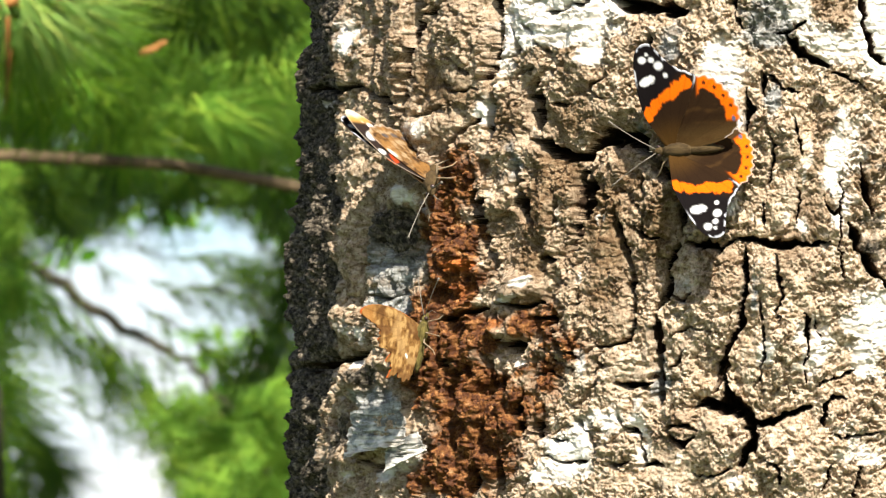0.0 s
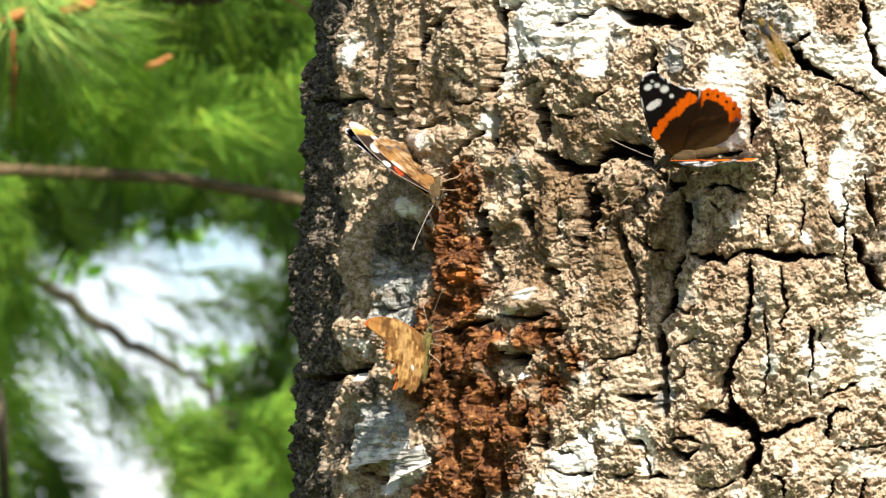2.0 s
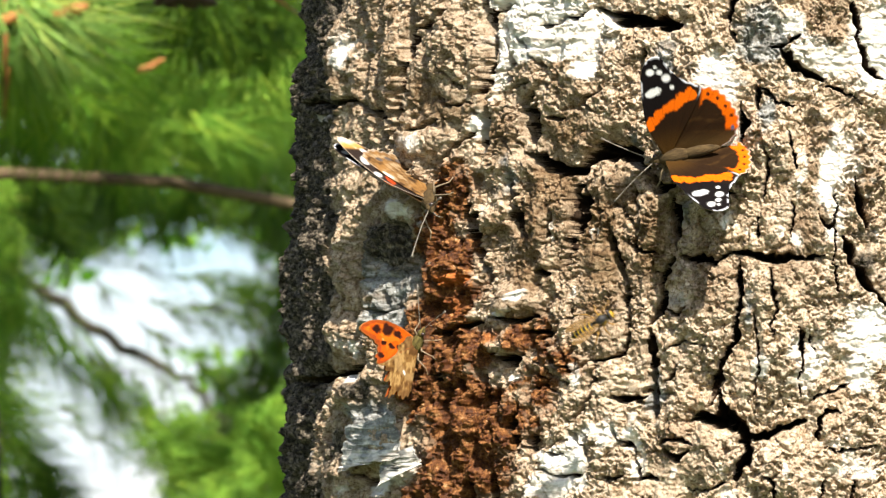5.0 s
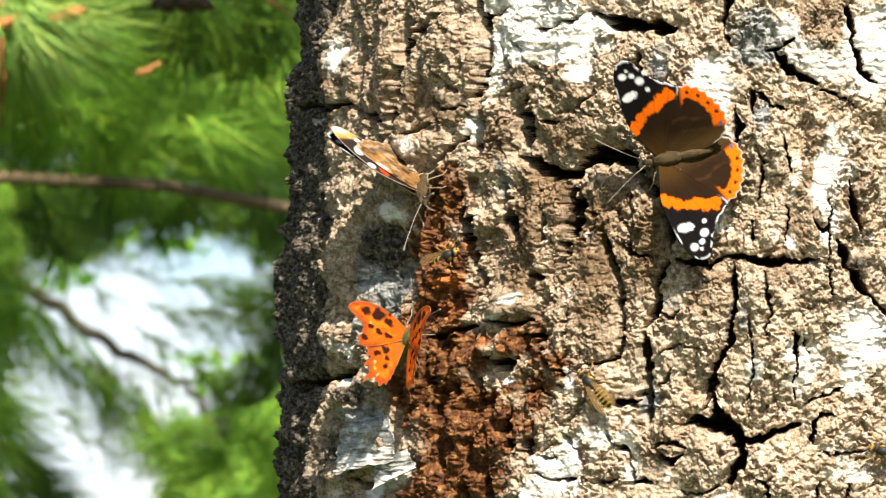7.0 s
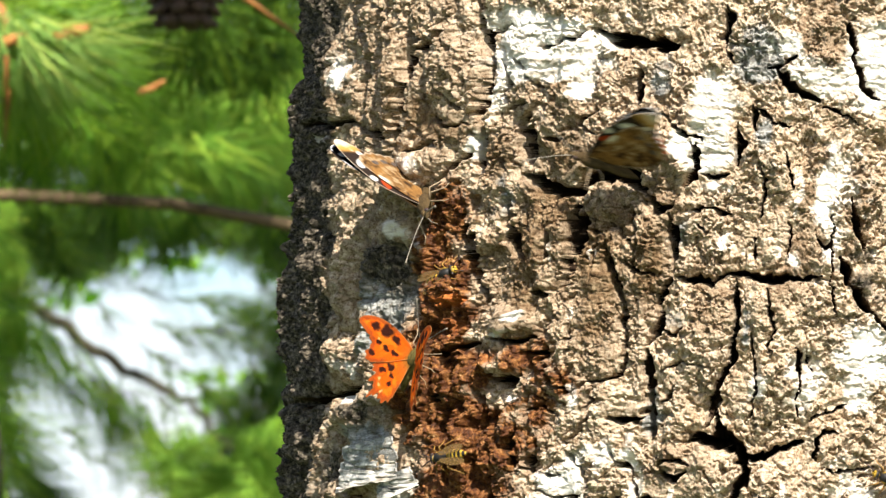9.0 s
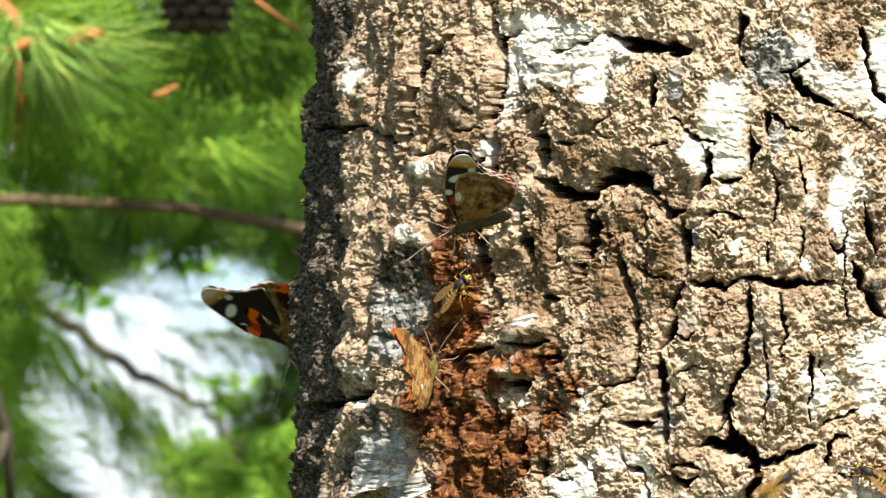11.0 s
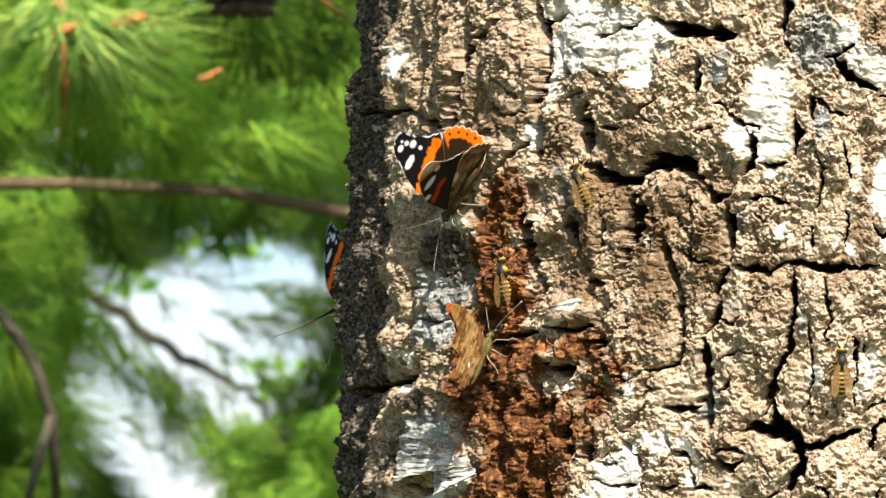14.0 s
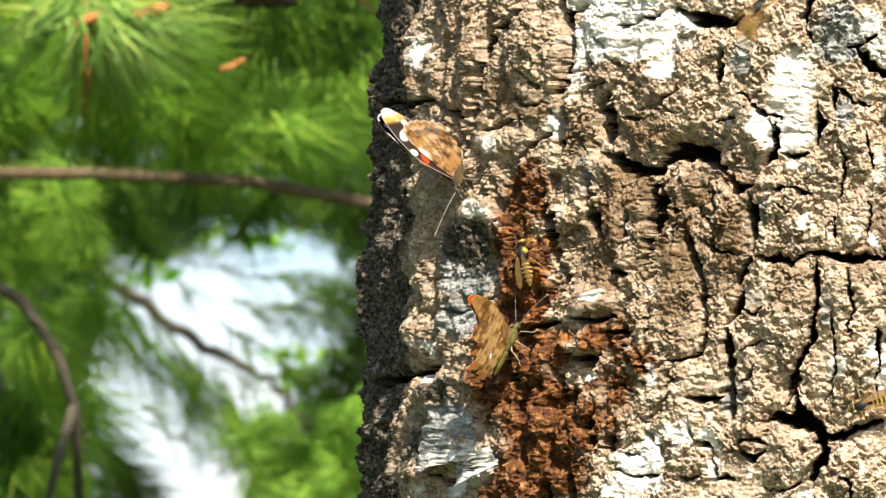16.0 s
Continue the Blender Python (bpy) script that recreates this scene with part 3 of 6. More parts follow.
patch("smooth", -16.2, -31.6, 7.5, 7.5, 0, 0.6)
patch("smooth", -191.6, 63.3, 14.0, 10.9, 0, 0.6)
patch("smooth", -32.1, 47.5, 7.6, 15.3, 0, 1.1)
patch("smooth", -128.5, -63.8, 9.8, 6.8, 0, 0.9)
patch("smooth", -56.1, -69.4, 7.2, 2.4, 0, 0.9)
patch("smooth", -120.5, -37.5, 8.4, 4.4, 0, 0.6)
patch("smooth", -102.5, 33.5, 3.4, 6.8, 0, 0.5)
bump(-192.1, 63.3, 16.0, 11.2, 0, 3)
bump(-152.8, 64.9, 9.4, 17.0, 0, 3)
bump(-124.9, 63.3, 11.0, 17.0, 0, 3.5)
bump(-136.9, 37.4, 10.9, 4.1, 0, 3.5)
bump(-144.6, 16.1, 11.5, 3.7, 0, 2.5)
bump(-97.3, -11.4, 9.5, 3.7, 0, 4.5)
bump(-85.4, 14.4, 7.9, 15.3, 0, 2.5)
bump(-54.5, 10.9, 9.7, 13.6, 0, 2.5)
bump(-67.6, 11.0, 5.6, 17.0, 0, 0.8)
bump(-66.1, -16.4, 8.5, 9.5, 0, 1.5)
bump(-34.1, -16.4, 9.7, 15.3, 0, 2)
bump(-11.9, -16.3, 8.5, 15.3, 0, 2.5)
bump(-9.4, -32.5, 9.5, 11.2, 0, 3)
bump(-32.1, -57.2, 10.4, 8.5, 0, 3.5)
bump(-7.5, -63.1, 10.2, 9.5, 0, 3)
bump(-77.1, 47.0, 15.4, 13.6, 0, 2.5)
bump(-98.2, 68.0, 10.4, 11.9, 0, 2)
bump(-151.1, -55.5, 15.7, 7.8, 0, 4)
bump(-174.8, -1.1, 7.4, 18.7, 0, 3.5)
bump(-174.7, -23.2, 11.1, 6.8, 0, 3.5)
bump(-171.0, -40.0, 12.0, 5.8, 0, 2.5)
bump(-123.9, -4.5, 8.1, 9.5, 0, 3)
bump(-100.0, -25.2, 8.4, 3.4, 0, 3)
bump(-33.9, 48.4, 8.7, 17.0, 0, 1.8)
bump(-14.4, 36.4, 8.5, 11.9, 0, 2)
bump(-108.9, 13.7, 8.8, 3.1, 0, 3)
bump(-116.3, -30.5, 9.1, 6.8, 0, 2.5)
bump(-98.5, 36.9, 8.3, 10.2, 0, 1.5)
bump(-45.5, 36.5, 7.1, 10.2, 0, 2)
crack(1.0, 6, (1.1, -41.5), (7.2, -38.6), (13.1, -37.2))
crack(1.2, 7, (5.0, -52.9), (4.6, -47.4), (7.5, -45.1), (11.0, -45.1))
crack(0.9, 4, (7.2, -55.1), (9.9, -57.3), (18.4, -56.3), (23.2, -55.6))
crack(1.0, 6, (1.0, 52.9), (6.2, 52.0), (10.1, 48.6), (14.1, 46.9))
crack(1.5, 7, (9.2, 78.4), (10.9, 68.2), (13.5, 58.8), (18.9, 55.5))
crack(2.0, 7, (12.6, 25.7), (13.5, 17.2), (16.5, 9.5))
crack(2.6, 9, (8.4, 7.0), (15.8, -4.1), (25.0, -15.1))
crack(0.9, 5, (0.3, 15.5), (4.0, 10.4), (6.5, 11.7))
crack(0.7, 4, (6.4, 20.6), (6.1, 1.9), (8.4, -10.0))
crack(1.0, 6, (14.2, -76.4), (15.4, -65.3))
patch("white", 15.8, 65.6, 6.8, 11.9, 0, 1.3)
patch("white", 2.4, 60.5, 11.9, 8.5, 0, 0.7)
patch("white", 17.5, -21.9, 9.4, 10.2, 0, 1.0)
patch("white", 17.3, -33.8, 5.1, 8.5, 0, 0.8)
patch("white", 3.2, 25.7, 3.1, 10.2, 0, 0.9)
patch("white", 5.6, 12.1, 3.4, 8.5, 0, 0.7)
patch("dark_shade", 15.6, 0.2, 6.8, 11.9, 0, 0.6)
bump(11.1, -47.4, 8.5, 8.5, 0, 2.0)
crack(0.9, 4, (8.5, -64.4), (5.5, -72.9))
patch("brown", 14.4, 24.0, 5.1, 13.6, 0, 0.7)
patch("white", 7.2, 30.8, 10.2, 15.3, 0, 0.58)
patch("white", 1.7, -30.4, 10.2, 10.2, 0, 0.58)
patch("white", 15.2, -61.1, 8.5, 10.2, 0, 0.58)
patch("brown", -67.4, 7.5, 20.5, 25.5, 0, 0.75)
patch("brown", -83.2, 17.9, 11.8, 10.2, 0, 0.7)
patch("brown", -59.9, 40.0, 9.1, 8.5, 0, 0.5)
patch("brown", -65.8, -23.3, 13.0, 10.2, 0, 0.6)
patch("brown", -129.6, 23.4, 9.9, 15.3, 0, 0.6)
plate_seed(-197, 65)
plate_seed(-160, 67)
plate_seed(-162, 51)
plate_seed(-128, 58)
plate_seed(-138, 36)
plate_seed(-103, 66)
plate_seed(-81, 68)
plate_seed(-86, 43)
plate_seed(-67, 57)
plate_seed(-49, 65)
plate_seed(-33, 58)
plate_seed(-20, 65)
plate_seed(-7, 68)
plate_seed(2, 61)
plate_seed(14, 65)
plate_seed(-106, 38)
plate_seed(-188, 39)
plate_seed(-186, 20)
plate_seed(-161, 7)
plate_seed(-212, 16)
plate_seed(-208, -21)
plate_seed(-165, -21)
plate_seed(-88, 16)
plate_seed(-63, 16)
plate_seed(-72, 2)
plate_seed(-67, -14)
plate_seed(-97, -12)
plate_seed(-35, -20)
plate_seed(-11, -13)
plate_seed(-14, 15)
plate_seed(-1, 24)
plate_seed(15, 17)
plate_seed(9, -2)
plate_seed(18, -22)
plate_seed(-10, -42)
plate_seed(10, -30)
plate_seed(11, -47)
plate_seed(-33, -58)
plate_seed(3, -64)
plate_seed(-98, -23)
plate_seed(-79, -31)
plate_seed(-57, -34)
plate_seed(-65, -46)
plate_seed(-52, -51)
plate_seed(-76, -63)
plate_seed(-103, -41)
plate_seed(-94, -58)
plate_seed(-119, -38)
plate_seed(-123, -10)
plate_seed(-124, 7)
plate_seed(-120, -62)
plate_seed(-158, -60)
plate_seed(-142, -68)
plate_seed(-178, -44)
plate_seed(-208, -54)
plate_seed(-193, -73)
plate_seed(-167, -74)
plate_seed(-60, -72)
plate_seed(-18, -71)
plate_seed(-34, -75)
plate_seed(-144, 25)
plate_seed(-111, 19)
plate_seed(-10, 41)
plate_seed(-35, 24)
plate_seed(-22, 32)
plate_seed(-93, 2)


def ellipse(U, V, u, v, ru, rv, turn):
    c, s = math.cos(radians(turn)), math.sin(radians(turn))
    a, b = (U - u) * c + (V - v) * s, -(U - u) * s + (V - v) * c
    return (a / ru) ** 2 + (b / rv) ** 2


def grains(x, y, seed):
    """Rounded grains: a dome over each cell, each with a height of its own."""
    f1, f2, which = cells(x, y, seed)
    return np.clip(1 - (f1 / 0.75) ** 2, 0, 1) * (0.35 + 0.65 * which) * step(0.0, 0.12, f2 - f1)


def bark_fields(U, V):
    """Height in mm over the trunk's radius, and the fields that colour the bark."""
    sway_u, fret_u = fbm(U / 7, V / 7, 3, 3), fbm(U / 1.3, V / 1.3, 4, 3)
    sway_v, fret_v = fbm(U / 7, V / 7, 13, 3), fbm(U / 1.3, V / 1.3, 14, 3)
    wu, wv = U + 0.7 * sway_u + 0.45 * fret_u, V + 0.7 * sway_v + 0.45 * fret_v
    cut = np.zeros(U.shape)
    for width, depth, points in CRACKS:
        us, vs = [p[0] for p in points], [p[1] for p in points]
        reach = 3 * width + 4
        box = (U > min(us) - reach) & (U < max(us) + reach) & (V > min(vs) - reach) & (V < max(vs) + reach)
        fray = 1.0 if width < 1.5 else 0.35
        pu, pv = U[box] + 0.7 * sway_u[box] + 0.45 * fray * fret_u[box], V[box] + 0.7 * sway_v[box] + 0.45 * fray * fret_v[box]
        # fissures wander, swell and pinch, and run out thin
        pu, pv = pu + 0.6 * fbm(pu / 3.2, pv / 3.2, 33, 2), pv + 0.6 * fbm(pu / 3.2, pv / 3.2, 35, 2)
        best, along, run = np.full(pu.shape, 1e9), np.zeros(pu.shape), 0.0
        for (u0, v0), (u1, v1) in zip(points, points[1:]):
            du, dv = u1 - u0, v1 - v0
            k = np.clip(((pu - u0) * du + (pv - v0) * dv) / (du * du + dv * dv + 1e-9), 0, 1)
            away = np.hypot(pu - u0 - k * du, pv - v0 - k * dv)
            along = np.where(away < best, run + k * math.hypot(du, dv), along)
            best, run = np.minimum(best, away), run + math.hypot(du, dv)
        tip = 0.3 + 0.7 * step(0, 1.6 * width + 0.5, np.minimum(along, run - along))
        half = 0.55 * width * tip * np.clip(1 + 0.6 * fbm(pu / 6, pv / 6, 31, 3) + 0.45 * fbm(pu / 1.9, pv / 1.9, 37, 2), 0.25, 2)
        deep = depth * (1.45 * (1 - step(0.25, 1.2, best / half)) + 0.22 * np.exp(-best / (1.0 * width + 0.8)))
        cut[box] = np.maximum(cut[box], deep)
    fields = {k: np.zeros(U.shape) for k in ("white", "grey", "rust", "dark_shade", "brown", "orange", "smooth")}
    ragged = 0.22 * fbm(U / 4.5, V / 4.5, 41, 4)
    for kind, u, v, ru, rv, turn, strength in PATCHES:
        e = ellipse(wu, wv, u, v, ru, rv, turn)
        fields[kind] = np.maximum(fields[kind], strength * np.exp(-0.75 * e))
    for kind in ("white", "rust", "dark_shade", "grey"):
        fields[kind] = np.clip(fields[kind] + ragged * (fields[kind] > 0.05), 0, 1.4)
    # loose flecks of pale skin on the rough bark of the sunny side
    flecks = 0.55 * step(0.75, 1.1, fbm(U / 5, V / 9, 47, 3)) * (1 - step(0.5, 2.0, cut)) * (1 - step(0.1, 0.3, fields["rust"])) * step(-150, -60, U)
    fields["white"] = np.maximum(fields["white"], flecks)
    fields["brown"] = np.maximum(fields["brown"], np.maximum(0.55 * step(0.05, 0.8, fbm(U / 16, V / 26, 45, 3)), 0.42 * step(-85, -130, U + 10 * fbm(U / 16, V / 20, 46, 3))))
    # side away from the sun: dark weathered bark and lichen, its shade painted in
    fields["dark_shade"] = np.maximum(fields["dark_shade"], 1.0 * step(-184, -200, U + 6 * fbm(U / 12, V / 12, 43, 3)))
    rust = np.clip(fields["rust"], 0, 1)
    smooth = np.maximum(np.maximum(fields["white"] * 0.8, fields["smooth"]), np.maximum(0.6 * fields["grey"], 0.35 * fields["dark_shade"] * (U > -190)))
    smooth = np.clip(smooth + 0.12 * fbm(U / 3, V / 3, 49, 3), 0, 1) * (1 - 0.7 * rust)
    rough = 1 - 0.86 * step(0.3, 0.6, smooth)
    # broad ridges that run up the stem, then lumps, then grain
    ridge = 1 - np.abs(fbm(U / 12 + 0.3 * fbm(U / 20, V / 20, 62, 2), V / 40, 63, 3))
    h = 1.6 * fbm(U / 24, V / 34, 71, 3) + 2.2 * (ridge - 0.75)
    # on the weathered side the grain is finer and the lumps are larger
    worn = step(-105, -160, U)
    swirl = 0.8 * fbm(U / 3.1, V / 3.1, 65, 3)
    coarse = (0.5 + 0.5 * step(-0.5, 0.5, fbm(U / 10, V / 14, 74, 3))) * (1 - 0.35 * worn)
    h += 2.4 * worn * (1 - rust) * (0.4 + 0.6 * rough) * grains(wu / 7.5 + 0.4 * swirl, wv / 18, 97)
    h += rough * (1.5 * fbm(U / 5, V / 6, 73, 3) + 1.1 * coarse * grains(wu / 2.9 + swirl, wv / 3.1, 51))
    h += rough * (1.5 * coarse * grains(wu / 1.4 + swirl, wv / 1.3 - swirl, 57) + 0.6 * grains(wu / 0.85, wv / 0.8 + swirl, 59))
    h -= rough * coarse * 1.9 * step(0.2, 0.6, fbm(wu / 1.7, wv / 1.5, 75, 3))
    # thin checks between small scales of bark
    p1, p2, tilt = cells(wu / 8 + 0.3 * swirl, wv / 12, 61)
    h += (0.25 + 0.75 * rough) * (0.9 * (tilt - 0.5) - 1.6 * (1 - step(0.02, 0.09, p2 - p1)) * step(-0.2, 0.3, fbm(U / 12, V / 12, 79, 2)))
    # smooth skin is laminated: thin level sheets with torn edges, and level cracks
    sheet = fbm(U / 16 + 0.35 * swirl, wv / 1.7, 81, 3)
    h += (1 - rough) * (0.35 * sheet + 0.45 * step(0.05, 0.25, fbm(U / 13, wv / 2.4, 83, 3)) - 0.9 * step(0.62, 0.8, fbm(U / 9, wv / 1.5, 85, 3)) + 0.35 * grains(wu / 1.4, wv / 1.1, 86) * step(-0.2, 0.4, fbm(U / 6, V / 6, 84, 2)))
    # the sap wound is torn into upright fibres and crumbs
    h += rust * (2.2 * fbm(wu / 2.6, wv / 6, 87, 4) + 1.4 * grains(wu / 2.0 + swirl, wv / 3.0, 88) - 4.5 * step(0.15, 0.7, fbm(U / 5, V / 10, 89, 3)))
    for u, v, ru, rv, turn, height in BUMPS:
        h += 1.1 * height * np.exp(-(ellipse(wu, wv, u, v, ru, rv, turn) ** 1.6))
    # knobbly on the dark side
    h += step(-190, -220, U) * (0.3 + 2.4 * fbm(U / 12, V / 9, 93, 3) + 1.6 * grains(wu / 4.4, wv / 4.8, 95))
    h -= cut * (1 + 0.15 * fbm(U / 3, V / 3, 91, 3))
    return h - 2.6, cut, fields


def plate_labels(U, V, cut):
    """Which plate each spot belongs to: every plate grows from its seed, slowly across fissures."""
    cost = 1.0 + 3.0 * cut ** 1.5
    best = np.full(U.shape, 1e9)
    label = np.zeros(U.shape, dtype=int)
    for k, (u, v) in enumerate(SEEDS):
        d = (U - u) ** 2 + (V - v) ** 2
        at = np.unravel_index(np.argmin(d), d.shape)
        best[at], label[at] = 0.0, k
    for _ in range(260):
        for axis, way in ((0, 1), (0, -1), (1, 1), (1, -1)):
            b, n = np.roll(best, way, axis) + cost, np.roll(label, way, axis)
            edge = [slice(None), slice(None)]
            edge[axis] = 0 if way == 1 else -1
            b[tuple(edge)] = 1e9
            closer = b < best
            best, label = np.where(closer, b, best), np.where(closer, n, label)
    return label


FINE_U = (-278.0, 35.0)
FINE_V = (-86.0, 97.0)


def place(U, V, H):
    a, r, z = U / 1000 / RADIUS, RADIUS + H / 1000, EYE_Z + V / 1000
    P = np.stack([axis_x(z) + r * np.sin(a), RADIUS - r * np.cos(a), z], axis=-1)
    M = np.array(UPWARD)
    return P @ M[:3, :3].T + M[:3, 3]


def grid_faces(n, m):
    i = np.arange(n - 1)[:, None] * m + np.arange(m - 1)[None, :]
    return np.stack([i, i + 1, i + m + 1, i + m], axis=-1)


def peel(tree, u, v, ru, rv, turn, lift, pale, seed):
    """A sheet of papery skin that has come loose: it hugs the stem above and curls outward below, with a torn rim and level splits."""
    n, m = 90, 80
    a, b = np.meshgrid(np.linspace(-1, 1, n), np.linspace(-1, 1, m), indexing="ij")
    wide = 1 + 0.05 * fbm(b * 4, a * 0 + seed, seed, 3) - 0.10 * b
    tall = 1 + 0.08 * fbm(a * 3, b * 0 + seed, seed + 3, 2)
    c, s = math.cos(radians(turn)), math.sin(radians(turn))
    x, y = a * wide * ru, b * tall * rv
    U, V = u + x * c - y * s, v + x * s + y * c
    sag = V - 0.05 * x * x / ru
    sheet = 0.35 * step(0.0, 0.2, fbm(a * 1.0 + seed, sag / 2.2, seed + 5, 3)) + 0.10 * fbm(U / 6, sag / 0.9, seed + 7, 3)
    split = 0.8 * step(0.55, 0.75, fbm(a * 0.9 + 4, sag / 1.6, seed + 9, 3))
    H = 1.3 + lift * np.clip(-b, -0.3, 1) ** 2 * np.sign(-b + 0.3) + 1.2 * np.cos(a * 1.4) + sheet - split
    top, under = place(U, V, H), place(U, V, H - 0.8)
    P = np.concatenate([top.reshape(-1, 3), under.reshape(-1, 3)])
    F = grid_faces(n, m).reshape(-1, 4)
    N = n * m
    i, j = np.arange(n - 1) * m, np.arange(m - 1)
    rims = [np.stack([i, i + m, i + m + N, i + N], -1), np.stack([i + m - 1, i + m - 1 + N, i + 2 * m - 1 + N, i + 2 * m - 1], -1), np.stack([j, j + N, j + 1 + N, j + 1], -1), np.stack([j + N - m, j + 1 + N - m, j + 1 + 2 * N - m, j + 2 * N - m], -1)]
    me = mesh_from("bark_peel", P, np.concatenate([F[:, ::-1], F + N] + rims))
    tone = np.tile((0.32 + 0.3 * fbm(U / 4, sag / 2, seed + 11, 3) + 0.5 * pale * step(0.0, -0.8, b)).ravel(), 2)
    for key, values in (("white", tone), ("grey", np.ones(2 * N)), ("rust", np.zeros(2 * N)), ("dark_shade", np.zeros(2 * N)), ("brown", np.full(2 * N, 0.5)), ("orange", np.zeros(2 * N))):
        field(me, key, values)
    link("bark_peel", me, BARK, tree, "curled sheet of pale papery bark")


def birch_tree():
    tree = tagged(new("birch_tree"), "old birch with furrowed tan and white bark and rusty sap wound", "tree")
    # the whole stem, plain furrowed bark, from the ground to above the view
    us, zs = np.linspace(-math.pi, math.pi, 210), np.linspace(-0.05, 3.6, 560)
    A, Z = np.meshgrid(us, zs, indexing="ij")
    A[-1] = A[0]
    U, V = A * RADIUS * 1000, (Z - EYE_Z) * 1000
    f1, f2, tilt = cells(6.0 + 2.4 * np.cos(A) * 2 + 1.2 * np.sin(A) * 3, V / 55, 101)
    H = 4 * (f2 - f1) + 5 * fbm(np.cos(A) * 6 + 9, np.sin(A) * 6 + V / 40, 103, 4) - 4
    # behind the carved face the stem lies deeper
    inside = step(FINE_U[0] - 4, FINE_U[0] + 10, U) * (1 - step(FINE_U[1] - 10, FINE_U[1] + 4, U))
    inside *= step(FINE_V[0] - 4, FINE_V[0] + 10, V) * (1 - step(FINE_V[1] - 10, FINE_V[1] + 4, V))
    H = H * (1 - inside) - 34 * inside
    flare = 70 * np.exp(-np.clip(Z, 0, 9) / 0.22)
    P = place(U, V, H + flare - 18 * np.clip(Z - EYE_Z, 0, 9))
    P[:, -1] = P[:, -1] * 0.02 + P[:, -1].mean(axis=0) * 0.98
    me = mesh_from("stem", P.reshape(-1, 3), grid_faces(*U.shape).reshape(-1, 4)[:, ::-1])
    link("stem", me, TRUNK, tree)
    # the carved face: plates of bark over inner bark darkened for fissure shade
    pitch = 0.27
    us, vs = np.arange(FINE_U[0], FINE_U[1], pitch), np.arange(FINE_V[0], FINE_V[1], pitch)
    U, V = np.meshgrid(us, vs, indexing="ij")
    H, cut, fields = bark_fields(U, V)
    coarse = 8
    label = plate_labels(U[::coarse, ::coarse], V[::coarse, ::coarse], cut[::coarse, ::coarse])
    ju = np.clip((U - FINE_U[0] + 1.6 * fbm(U / 4, V / 4, 111, 3)) / pitch / coarse + 0.5, 0, label.shape[0] - 1).astype(int)
    jv = np.clip((V - FINE_V[0] + 1.6 * fbm(U / 4, V / 4, 113, 3)) / pitch / coarse + 0.5, 0, label.shape[1] - 1).astype(int)
    label = label[ju, jv]
    P = place(U, V, H).reshape(-1, 3)
    F = grid_faces(*U.shape)
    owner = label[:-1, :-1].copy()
    # walls and floors of fissures take the dark colour that holds their shade
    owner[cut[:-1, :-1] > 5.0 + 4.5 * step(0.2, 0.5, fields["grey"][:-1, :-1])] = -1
    F, owner = F.reshape(-1, 4)[:, ::-1], owner.ravel()
    for k in range(-1, len(SEEDS)):
        mine = F[owner == k]
        if not len(mine):
            continue
        used, index = np.unique(mine, return_inverse=True)
        name = "shaded_inner_bark" if k < 0 else "bark_plate"
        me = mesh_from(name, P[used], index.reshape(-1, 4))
        for key in ("white", "grey", "rust", "dark_shade", "brown", "orange"):
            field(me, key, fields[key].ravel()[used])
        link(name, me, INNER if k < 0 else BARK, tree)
    peel(tree, -152.6, -55.9, 14.7, 6.8, 9, 1.3, 0.6, 601)
    peel(tree, -137.4, -62.6, 8.8, 3.4, 22, 0.7, 1, 611)
    return tree


birch_tree()

# ---- ground ----
n = 60
gx, gy = np.meshgrid(np.sinh(np.linspace(-7, 7, n)) * 3, np.sinh(np.linspace(-7, 7, n)) * 3, indexing="ij")
gz = 0.03 * fbm(gx * 0.7, gy * 0.7, 201, 3) - 0.02
ground = link("ground", mesh_from("ground", np.stack([gx, gy, gz], -1).reshape(-1, 3), grid_faces(n, n).reshape(-1, 4)), GRASS)
tagged(ground, "short green grass on level ground", "ground", kind="structure")

# ---- bright hazy sky low over the horizon, far behind the trees ----
def haze_material():
    m, tree, b = material("haze")
    glow = tree.nodes.new("ShaderNodeEmission")
    c = ramp(tree, noise_tex(tree, 0.12, 4, 0.6), (0.35, (0.56, 0.76, 0.86)), (0.60, (1.0, 1.0, 0.97)))
    tree.links.new(c, glow.inputs["Color"])
    glow.inputs["Strength"].default_value = 0.72
    tree.links.new(glow.outputs["Emission"], tree.nodes["Material Output"].inputs["Surface"])
    return m


a, z = np.meshgrid(np.linspace(-0.9, 0.9, 25), np.linspace(-1.0, 42.0, 9), indexing="ij")
backdrop = link("backdrop", mesh_from("backdrop", np.stack([90 * np.sin(a), 90 * np.cos(a), z], -1).reshape(-1, 3), grid_faces(25, 9).reshape(-1, 4)), haze_material())
tagged(backdrop, "white hazy sky low over the horizon", "sky", kind="structure")

